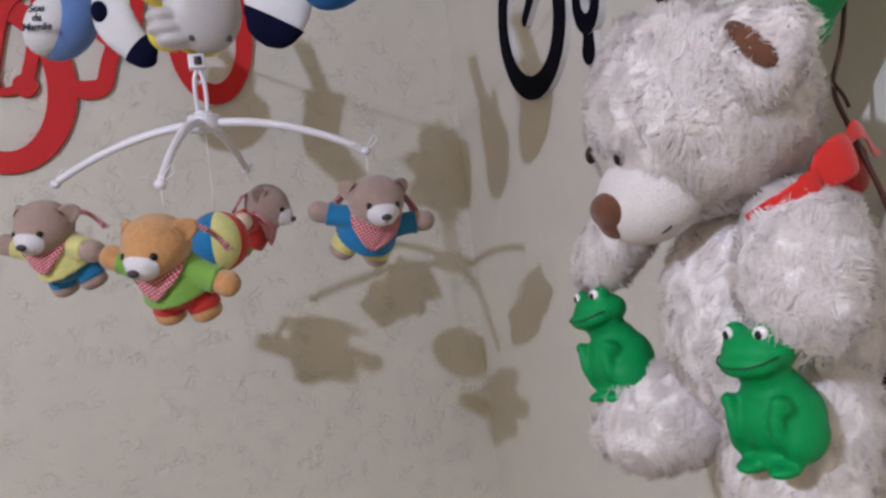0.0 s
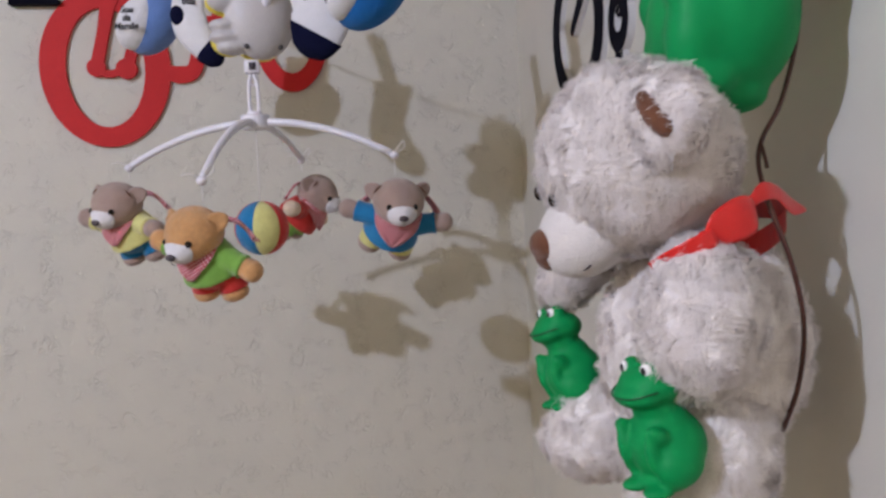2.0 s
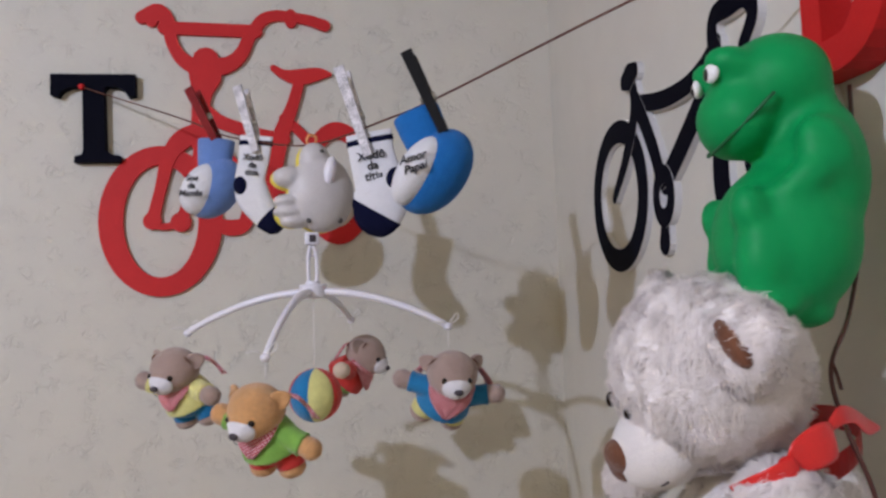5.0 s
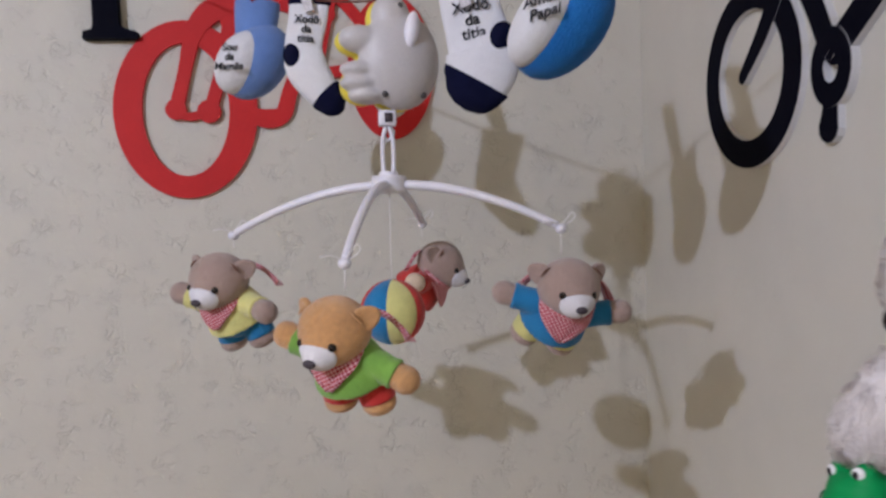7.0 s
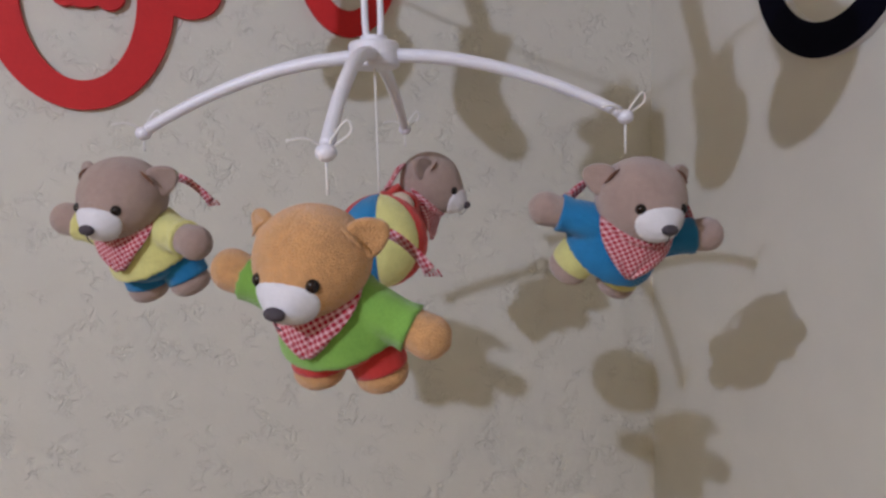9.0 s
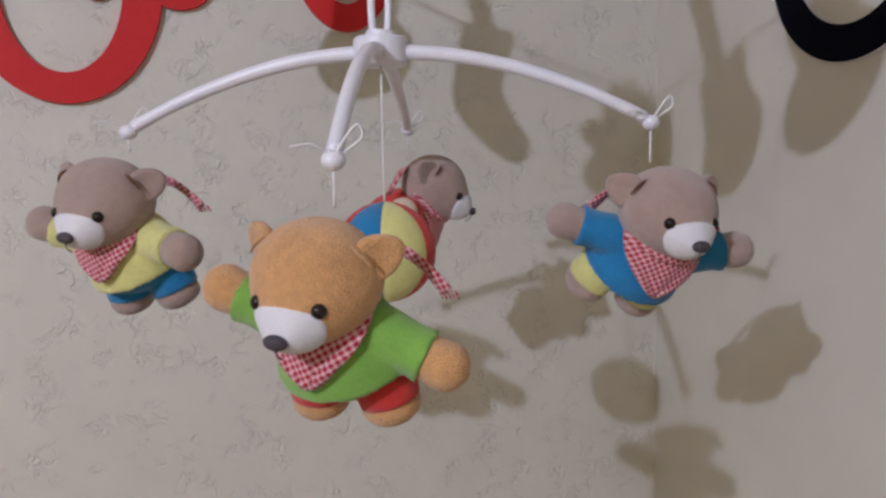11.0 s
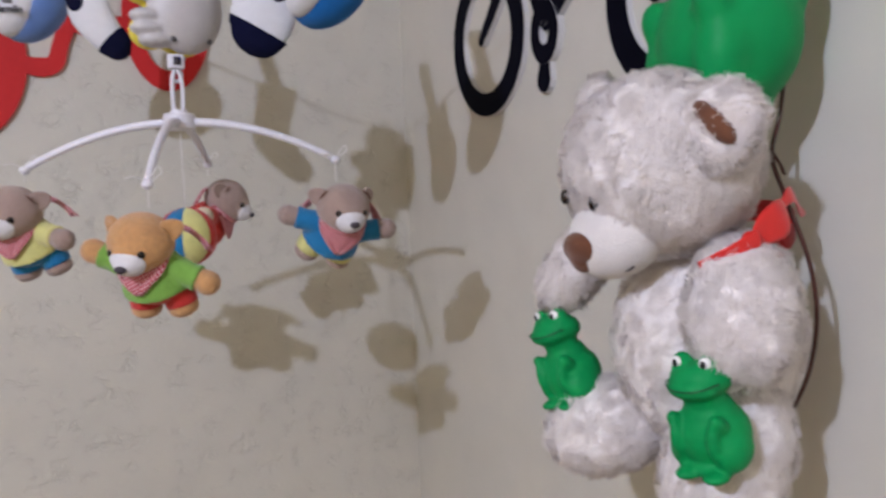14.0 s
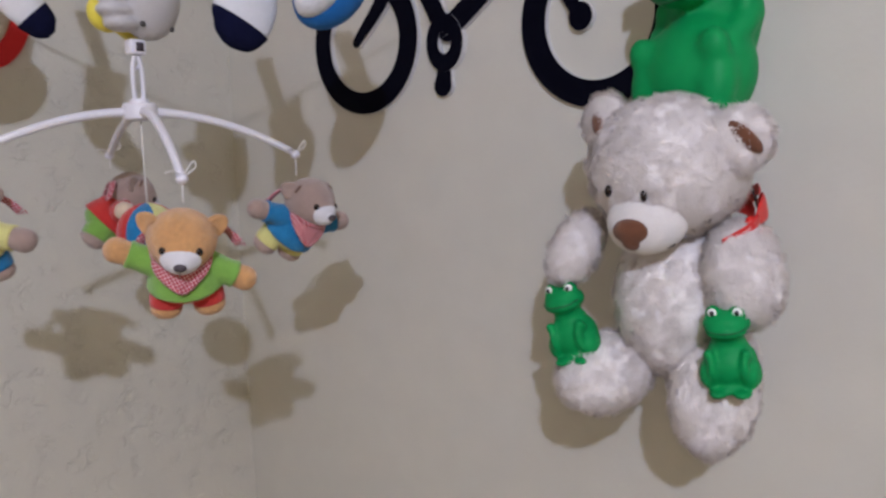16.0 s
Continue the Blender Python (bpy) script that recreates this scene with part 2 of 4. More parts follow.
def box(bm, c, s, rot=(0, 0, 0), bevel=0.0):
    r = bmesh.ops.create_cube(bm, size=1, matrix=pose(*c, *rot) @ Matrix.Diagonal((*s, 1)))
    if bevel:
        es = list({e for v in r["verts"] for e in v.link_edges})
        bmesh.ops.bevel(bm, geom=es, offset=bevel, segments=2, affect="EDGES", profile=0.5)
    return bm


def plate(bm, outline, depth, hole=None, lift=0.0):
    """A flat board from an outline in (u, v), depth thick, with rounded front edge; hole: a second outline of equal count."""
    def loop(o, w, k=1.0):
        return [bm.verts.new((p[0], p[1], w)) for p in o]

    n = len(outline)
    base, front = loop(outline, lift), loop(outline, depth)
    for i in range(n):
        f = bm.faces.new((base[i], base[(i + 1) % n], front[(i + 1) % n], front[i]))
        f.material_index = 1
    if hole:
        hb, hf = loop(hole, lift), loop(hole, depth)
        for i in range(n):
            j = (i + 1) % n
            f = bm.faces.new((hb[j], hb[i], hf[i], hf[j]))
            f.material_index = 1
            bm.faces.new((front[i], front[j], hf[j], hf[i]))
            bm.faces.new((base[j], base[i], hb[i], hb[j]))
    else:
        bm.faces.new(front)
        bm.faces.new(base[::-1])
    return bm


def ring(bm, c, ro, ri, depth, n=72):
    o = [(c[0] + ro[0] * math.cos(2 * math.pi * i / n), c[1] + ro[1] * math.sin(2 * math.pi * i / n)) for i in range(n)]
    h = [(c[0] + ri[0] * math.cos(2 * math.pi * i / n), c[1] + ri[1] * math.sin(2 * math.pi * i / n)) for i in range(n)]
    return plate(bm, o, depth, h)


def disc(bm, c, r, depth, n=28):
    return plate(bm, [(c[0] + r[0] * math.cos(2 * math.pi * i / n), c[1] + r[1] * math.sin(2 * math.pi * i / n)) for i in range(n)], depth)


def stroke(bm, pts, widths, depth, k=7):
    """A board of changing width along a line of (u, v), with rounded ends."""
    ws = [widths] * len(pts) if not hasattr(widths, "__len__") else widths
    line = catmull([(*p, w / 2) for p, w in zip(pts, ws)], k)
    left, right = [], []
    for i, q in enumerate(line):
        a, b = line[max(i - 1, 0)], line[min(i + 1, len(line) - 1)]
        d = (b - a)[:2] / np.linalg.norm((b - a)[:2])
        nrm = np.array((-d[1], d[0]))
        left.append(q[:2] + nrm * q[2])
        right.append(q[:2] - nrm * q[2])
        if i == 0:
            start = [q[:2] + q[2] * (math.cos(g) * nrm * -1 - math.sin(g) * d) for g in np.linspace(0, math.pi, 7)[1:-1]]
        if i == len(line) - 1:
            end = [q[:2] + q[2] * (math.cos(g) * nrm + math.sin(g) * d) for g in np.linspace(0, math.pi, 7)[1:-1]]
    return plate(bm, [tuple(p) for p in left + end + right[::-1] + start], depth)


ON_LEFT = Matrix(((1, 0, 0, 0), (0, 0, -1, 0), (0, 1, 0, 0), (0, 0, 0, 1)))       # u to x, v to z, out to -y
ON_RIGHT = Matrix(((0, 0, -1, 0), (1, 0, 0, 0), (0, 1, 0, 0), (0, 0, 0, 1)))      # u to y, v to z, out to -x


# ---------- room ----------
# south and west walls, floor and ceiling are unseen, added to bounce fill light
W, L, H, T = 3.3, 3.5, 2.72, 0.12
for nm, c, s, m in (("wall_north", (-W / 2, T / 2, H / 2), (W + 2 * T, T, H), "wall_left"),
                    ("wall_east", (T / 2, -L / 2, H / 2), (T, L, H), "wall_right"),
                    ("wall_south", (-W / 2, -L - T / 2, H / 2), (W + 2 * T, T, H), "wall_bounce"),
                    ("wall_west", (-W - T / 2, -L / 2, H / 2), (T, L, H), "wall_bounce"),
                    ("floor", (-W / 2, -L / 2, -0.05), (W + 2 * T, L + 2 * T, 0.1), "floor"),
                    ("ceiling", (-W / 2, -L / 2, H + 0.05), (W + 2 * T, L + 2 * T, 0.1), "ceiling")):
    tagged(part(nm, box(bmesh.new(), c, s), M[m], smooth=False),
           {"wall_north": "beige plaster wall with pitted rough texture", "floor": "plain brown floor of the room",
            "ceiling": "unseen ceiling tinted cream to bounce warm light"}.get(nm, "smooth beige painted plaster wall"),
           "floor" if nm == "floor" else "ceiling" if nm == "ceiling" else "wall", kind="structure")


# ---------- wall decorations ----------
def red_bicycle():
    t = thing("bicycle_cutout", ON_LEFT, "red painted board bicycle cutout hung on textured wall", "wall decoration")
    X = (M["red_board"],)

    def p(name, bm):
        part(name, bm, M["red_board"], t, smooth=False, extra=X)

    p("wheel", ring(bmesh.new(), (-0.743, 2.001), (0.109, 0.138), (0.066, 0.103), 0.0080))
    p("wheel", ring(bmesh.new(), (-0.422, 2.067), (0.069, 0.116), (0.042, 0.083), 0.0080))
    bm = stroke(bmesh.new(), [(-0.774, 2.380), (-0.745, 2.391), (-0.727, 2.370), (-0.721, 2.335), (-0.705, 2.305), (-0.680, 2.288), (-0.655, 2.284)],
                [0.024, 0.030, 0.026, 0.022, 0.025, 0.030, 0.036], 0.0084)
    stroke(bm, [(-0.735, 2.361), (-0.568, 2.356)], 0.024, 0.0088)
    stroke(bm, [(-0.655, 2.286), (-0.620, 2.292), (-0.596, 2.312), (-0.580, 2.345), (-0.556, 2.378), (-0.530, 2.387), (-0.507, 2.385)],
           [0.038, 0.030, 0.025, 0.022, 0.022, 0.020, 0.020], 0.0092)
    stroke(bm, [(-0.515, 2.387), (-0.470, 2.379), (-0.440, 2.369)], [0.016, 0.020, 0.022], 0.0086)
    disc(bm, (-0.503, 2.382), (0.012, 0.018), 0.0082)
    disc(bm, (-0.757, 2.379), (0.012, 0.017), 0.0082)
    p("handlebar", bm)
    bm = stroke(bmesh.new(), [(-0.660, 2.300), (-0.662, 2.268), (-0.668, 2.235), (-0.671, 2.190), (-0.672, 2.140)],
                [0.048, 0.058, 0.036, 0.032, 0.032], 0.0096)
    stroke(bm, [(-0.668, 2.205), (-0.640, 2.186), (-0.605, 2.172), (-0.560, 2.158), (-0.520, 2.150)], [0.034, 0.026, 0.024, 0.024, 0.024], 0.0090)
    stroke(bm, [(-0.668, 2.165), (-0.625, 2.115), (-0.575, 2.065), (-0.545, 2.050)], 0.026, 0.0087)
    stroke(bm, [(-0.487, 2.270), (-0.503, 2.215), (-0.526, 2.155), (-0.545, 2.070)], [0.020, 0.022, 0.030, 0.032], 0.0094)
    stroke(bm, [(-0.520, 2.190), (-0.492, 2.166), (-0.462, 2.128), (-0.438, 2.072)], 0.018, 0.0083)
    stroke(bm, [(-0.545, 2.055), (-0.490, 2.062), (-0.440, 2.068)], 0.018, 0.0085)
    p("frame", bm)
    bm = stroke(bmesh.new(), [(-0.668, 2.168), (-0.704, 2.150), (-0.728, 2.118), (-0.743, 2.060), (-0.757, 2.004)], [0.032, 0.036, 0.027, 0.020, 0.022], 0.0100)
    disc(bm, (-0.758, 2.001), (0.016, 0.016), 0.0104)
    stroke(bm, [(-0.758, 1.994), (-0.735, 1.990), (-0.712, 1.996)], 0.013, 0.0098)
    disc(bm, (-0.708, 1.998), (0.018, 0.018), 0.0102)
    stroke(bm, [(-0.706, 2.000), (-0.688, 2.060), (-0.668, 2.140)], [0.020, 0.020, 0.028], 0.0093)
    p("fork", bm)
    bm = stroke(bmesh.new(), [(-0.640, 1.990), (-0.615, 1.986), (-0.594, 1.994), (-0.582, 2.030), (-0.562, 2.075)], [0.026, 0.030, 0.026, 0.024, 0.026], 0.0081)
    p("crank", bm)
    p("saddle", stroke(bmesh.new(), [(-0.537, 2.286), (-0.518, 2.274), (-0.490, 2.269), (-0.455, 2.275), (-0.433, 2.275)], [0.012, 0.018, 0.030, 0.024, 0.008], 0.0091))


def black_bicycle():
    t = thing("bicycle_cutout", ON_RIGHT, "black road bicycle cutout with pale cut edges on smooth wall", "wall decoration")
    X = (M["board_edge"],)

    def p(name, bm):
        part(name, bm, M["black_board"], t, smooth=False, extra=X)

    p("wheel", ring(bmesh.new(), (-0.367, 1.985), (0.113, 0.113), (0.076, 0.079), 0.0085))
    p("wheel", ring(bmesh.new(), (-0.778, 1.966), (0.113, 0.113), (0.076, 0.079), 0.0085))
    p("saddle", stroke(bmesh.new(), [(-0.412, 2.146), (-0.430, 2.148), (-0.455, 2.150)], [0.026, 0.038, 0.026], 0.0096))
    bm = stroke(bmesh.new(), [(-0.440, 2.140), (-0.448, 2.108), (-0.436, 2.076), (-0.400, 2.030), (-0.352, 1.985)], [0.024, 0.030, 0.030, 0.026, 0.018], 0.0089)
    stroke(bm, [(-0.455, 2.104), (-0.530, 2.088), (-0.600, 2.084), (-0.650, 2.092), (-0.690, 2.110)], [0.022, 0.024, 0.024, 0.024, 0.024], 0.0093)
    stroke(bm, [(-0.455, 2.106), (-0.500, 2.040), (-0.528, 1.985)], 0.030, 0.0097)
    stroke(bm, [(-0.538, 1.980), (-0.600, 2.022), (-0.690, 2.088)], 0.034, 0.0091)
    p("frame", bm)
    p("chainring", ring(bmesh.new(), (-0.532, 1.963), (0.034, 0.041), (0.012, 0.016), 0.0101, 40))
    p("pedal", stroke(bmesh.new(), [(-0.530, 1.932), (-0.528, 1.915), (-0.526, 1.903)], [0.024, 0.028, 0.034], 0.0087))
    p("handlebar", stroke(bmesh.new(), [(-0.688, 2.088), (-0.682, 2.122), (-0.690, 2.141), (-0.722, 2.141), (-0.756, 2.138), (-0.768, 2.115), (-0.746, 2.090)],
                          [0.026, 0.024, 0.024, 0.026, 0.024, 0.022, 0.020], 0.0094))
    bm = stroke(bmesh.new(), [(-0.690, 2.104), (-0.707, 2.055), (-0.730, 2.010), (-0.752, 1.972)], [0.024, 0.022, 0.020, 0.018], 0.0099)
    disc(bm, (-0.755, 1.968), (0.017, 0.018), 0.0103)
    p("fork", bm)


def letter_t():
    o = [(-0.930, 2.269), (-0.930, 2.230), (-0.918, 2.227), (-0.911, 2.238), (-0.897, 2.245), (-0.878, 2.246), (-0.875, 2.240), (-0.874, 2.130), (-0.876, 2.122),
         (-0.888, 2.119), (-0.890, 2.108), (-0.808, 2.108), (-0.810, 2.119), (-0.824, 2.122), (-0.836, 2.130), (-0.838, 2.240), (-0.834, 2.246), (-0.815, 2.245), (-0.801, 2.238),
         (-0.796, 2.227), (-0.784, 2.230), (-0.784, 2.269)]
    t = thing("letter_sign", ON_LEFT, "black wooden capital letter T with serifs on wall", "letter")
    part("board", plate(bmesh.new(), o, 0.02), M["black_board"], t, smooth=False, extra=(M["black_board"],))


def letter_d():
    def dee(u0, u1, v0, v1, n=14):
        a = (v1 - v0) / 2
        pts = [(u0, v1), (u0, v0)]
        pts += [(u0 + (u1 - u0) * (0.42 + 0.58 * math.sin(g)), (v0 + v1) / 2 - a * math.cos(g)) for g in np.linspace(0, math.pi, n)]
        return pts

    t = thing("letter_sign", ON_RIGHT, "thick red wooden capital letter D hung on wall", "letter")
    part("block", plate(bmesh.new(), dee(-0.880, -0.990, 2.010, 2.150), 0.030, dee(-0.906, -0.952, 2.038, 2.122)), M["red_foam"], t, smooth=False, extra=(M["red_foam"],))


red_bicycle()
black_bicycle()
letter_t()
letter_d()

# ---------- clothesline with baby socks ----------
A0, DIR = Vector((-0.86, 0.0, 0.0)), Vector((0.6497, -0.7602, 0.0))
OUT = Vector((-0.7602, -0.6497, 0.0))     # the side of the line that faces the room


def on_line(s, z, out=0.0):
    return A0 + DIR * s + OUT * out + Vector((0, 0, z))


FACE = Vector((-0.30, -0.954, 0.0))       # the way the hung things face
TURN = Matrix(((0.954, 0, FACE.x, 0), (-0.30, 0, FACE.y, 0), (0, 1, 0, 0), (0, 0, 0, 1)))


def line_pose(s, z, out=0.0):
    """Local x runs to the right, y up, z towards the room."""
    return Matrix.Translation(on_line(s, z, out)) @ TURN


rope = tube(bmesh.new(), [(-0.872, -0.023, 2.243), tuple(on_line(0.315, 2.132)), tuple(on_line(0.40, 2.097)), tuple(on_line(0.50, 2.068)), tuple(on_line(0.625, 2.044)),
                          tuple(on_line(0.763, 2.053)), tuple(on_line(0.847, 2.063)), tuple(on_line(1.08, 2.104)), (-0.012, -0.985, 2.137)], 0.0013, 6, 5)
line = tagged(part("clothesline", rope, M["cord"]), "thin brown cord strung sagging between two wall letters", "cord")
part("knot", ball((-0.875, -0.024, 2.244), 0.006, seg=10, ring=8), M["red_board"], line, "red knot at the end of the cord")


def pin(s, z, s2, z2, key, label):
    """A small clothespin from its upper end to its jaws."""
    a, b = Vector((s, z)), Vector((s2, z2))
    ln, ang = (b - a).length, math.degrees(math.atan2(a.x - b.x, a.y - b.y))
    t = thing("clothespin", line_pose(s2, z2) @ pose(0, 0, 0, 0, 0, -ang), label, "clothespin", "clothespins on the line")
    for sg in (-1, 1):
        o = [(-0.0050, 0), (0.0050, 0), (0.0060, ln * 0.5), (0.0066, ln), (-0.0066, ln), (-0.0060, ln * 0.5)]
        bm = bmesh.new()
        fr = [bm.verts.new((x, y, sg * (0.0075 + 0.0035 * y / ln + 0.004))) for x, y in o]
        bk = [bm.verts.new((x, y, sg * (0.0045 + 0.0060 * y / ln))) for x, y in o]
        for i in range(6):
            bm.faces.new((fr[i], fr[(i + 1) % 6], bk[(i + 1) % 6], bk[i]))
        bm.faces.new(fr)
        bm.faces.new(bk[::-1])
        part("leg", bm, M[key], t, smooth=False)
    part("spring", tube(bmesh.new(), [(-0.009, ln * 0.45, 0), (0.009, ln * 0.45, 0)], 0.0045, 10, 2), M["steel"], t, "small steel spring")


def text(words, size, m, parent, spacing=1.0, shear=0.0):
    cu = bpy.data.curves.new("print", "FONT")
    cu.body, cu.size, cu.align_x, cu.align_y, cu.extrude, cu.space_line, cu.shear = words, size, "CENTER", "CENTER", 0.0003, spacing, shear
    cu.offset = size * 0.020
    tmp = new("print_source", cu)
    me = bpy.data.meshes.new_from_object(tmp)
    bpy.data.objects.remove(tmp)
    me.name = "print"
    me.materials.clear()
    me.materials.append(M["ink"])
    ob = new("print", me)
    ob.matrix_basis, ob.parent = m, parent
    return ob


def sock_tube(bm, pts, widths, thick, seg=20, caps=True, grow=0.0):
    line = catmull([(*p, w / 2 + grow, t / 2 + grow) for p, w, t in zip(pts, widths, thick)], 7)
    rows = []
    for i, q in enumerate(line):
        a, b = line[max(i - 1, 0)], line[min(i + 1, len(line) - 1)]
        d = (b - a)[:2] / np.linalg.norm((b - a)[:2])
        nx, ny = -d[1], d[0]
        rows.append([bm.verts.new((q[0] + nx * q[2] * math.cos(g), q[1] + ny * q[2] * math.cos(g), q[3] * math.sin(g)))
                     for g in (2 * math.pi * j / seg for j in range(seg))])
    for a, b in zip(rows, rows[1:]):
        for j in range(seg):
            bm.faces.new((a[j], a[(j + 1) % seg], b[(j + 1) % seg], b[j]))
    if caps:
        bm.faces.new(rows[0])
        bm.faces.new(rows[-1][::-1])
    return bm


def sock(m, P, Wd, heel, toe, toe_w, size, label):
    """A flat baby sock, top middle at the origin, along the line P."""
    t = thing("baby_sock", m, label, "sock", "baby socks on the line")
    Th = [0.009, 0.011, 0.015, 0.022, 0.024, 0.020]
    part("body", sock_tube(bmesh.new(), P, Wd, Th), M["white_knit"], t)
    part("stripe", sock_tube(bmesh.new(), [(0, -0.007), (0, -0.010), (0, -0.0135)], [Wd[0] * 0.998] * 3, [0.0100] * 3, grow=0.0008), M["navy_knit"], t, "navy knitted stripe")
    part("heel", ball((heel[0] * 0.98, heel[1], 0.001), (0.0120, 0.0155, 0.0132), (0, 0, 25 if heel[0] < 0 else -25)), M["navy_knit"], t, "navy heel patch")
    part("toe", sock_tube(bmesh.new(), toe, toe_w, [0.0235, 0.023, 0.018, 0.006], grow=0.0010), M["navy_knit"], t, "navy toe patch")
    text("Xod\u00f4\nda\ntitia", size, pose(0.001, -0.042, 0.0078), t, 0.85)


sock(line_pose(0.500, 2.076) @ pose(0, 0, 0, 0, 0, -6), [(0, 0), (-0.001, -0.030), (-0.004, -0.060), (0.001, -0.082), (0.017, -0.103), (0.034, -0.119)],
     [0.049, 0.046, 0.045, 0.049, 0.042, 0.033], (-0.014, -0.072), [(0.026, -0.112), (0.033, -0.118), (0.040, -0.125), (0.046, -0.130)], [0.039, 0.035, 0.027, 0.009],
     0.0125, "small white baby sock with navy toe and printed words")
sock(line_pose(0.728, 2.042) @ pose(0, 0, 0, 0, 0, 7), [(0, 0), (0.000, -0.028), (0.003, -0.054), (0.006, -0.072), (-0.001, -0.092), (-0.012, -0.106)],
     [0.057, 0.056, 0.060, 0.070, 0.066, 0.050], (0.025, -0.062), [(-0.004, -0.096), (-0.011, -0.105), (-0.019, -0.113), (-0.023, -0.117)], [0.066, 0.056, 0.038, 0.012],
     0.0148, "white baby sock with navy heel and printed words")
pin(0.479, 2.145, 0.503, 2.052, "pin_white", "white printed wooden clothespin holding a sock")
pin(0.697, 2.121, 0.730, 2.012, "pin_white", "white printed wooden clothespin holding a sock")
pin(0.363, 2.164, 0.402, 2.085, "pin_red", "dark red wooden clothespin holding a bootie")
pin(0.812, 2.112, 0.850, 2.020, "pin_black", "black wooden clothespin holding a blue bootie")


def bootie(m, key, label, words, size, shear, body, cuff, panel, word):
    """A soft baby bootie; body and panel: place, radii, turn; cuff: place, radius, turn."""
    t = thing("baby_bootie", m, label, "bootie", "baby booties on the line")
    part("body", ball((*body[0], 0), body[1], (0, 0, body[2]), 32, 22), M[key], t)
    bm, rows = bmesh.new(), []
    for yy, k in ((-0.030, 0.86), (-0.012, 0.94), (0.004, 1.0), (0.020, 1.03), (0.0225, 0.98), (0.019, 0.90), (0.004, 0.84)):
        rows.append([bm.verts.new((cuff[1] * k * math.cos(g), yy, 0.70 * cuff[1] * k * math.sin(g))) for g in np.linspace(0, 2 * math.pi, 29)[:-1]])
    for p, q in zip(rows, rows[1:]):
        for j in range(28):
            bm.faces.new((p[j], p[(j + 1) % 28], q[(j + 1) % 28], q[j]))
    bm.transform(pose(*cuff[0], 0, 0, 0, cuff[2]))
    part("cuff", bm, M[key], t)
    part("panel", ball((*panel[0], panel[3]), panel[1], (0, 0, panel[2]), 32, 22), M["white_knit"], t, "white front panel with print")
    text(words, size, pose(*word[:3], -4, 0, word[3]), t, 0.9, shear)


bootie(line_pose(0.386, 2.014), "pale_blue", "pale blue baby bootie with white printed panel on cord", "Sou\nda\nMam\u00e3e", 0.0125, 0.1,
       ((0.004, 0.002), (0.050, 0.037, 0.034), 48), ((0.006, 0.052), 0.0275, -6), ((-0.009, 0.000), (0.041, 0.029, 0.031), 54, 0.0115), (-0.011, 0.001, 0.0432, -3))
bootie(line_pose(0.836, 1.984), "bright_blue", "bright blue baby bootie with white printed panel on cord", "Amor\nPapai", 0.0125, 0.3,
       ((-0.002, -0.004), (0.053, 0.036, 0.034), 50), ((-0.014, 0.043), 0.0265, 20), ((-0.017, -0.004), (0.043, 0.023, 0.031), 54, 0.0110), (-0.017, 0.000, 0.0425, 14))


# ---------- musical mobile ----------
HUB = Vector((-0.459, -0.479, 1.8560))
ARMS = ((-18, 0.172, -0.050), (-108, 0.154, -0.073), (163, 0.170, -0.049), (73.5, 0.174, -0.042))   # azimuth, reach, droop


def fuse(ob, voxel=0.0022, soft=5):
    """Melts overlapping shapes of one moulded part into one skin."""
    rm = ob.modifiers.new("skin", "REMESH")
    rm.mode, rm.voxel_size, rm.use_smooth_shade = "VOXEL", voxel, True
    sm = ob.modifiers.new("soft", "SMOOTH")
    sm.factor, sm.iterations = 0.5, soft


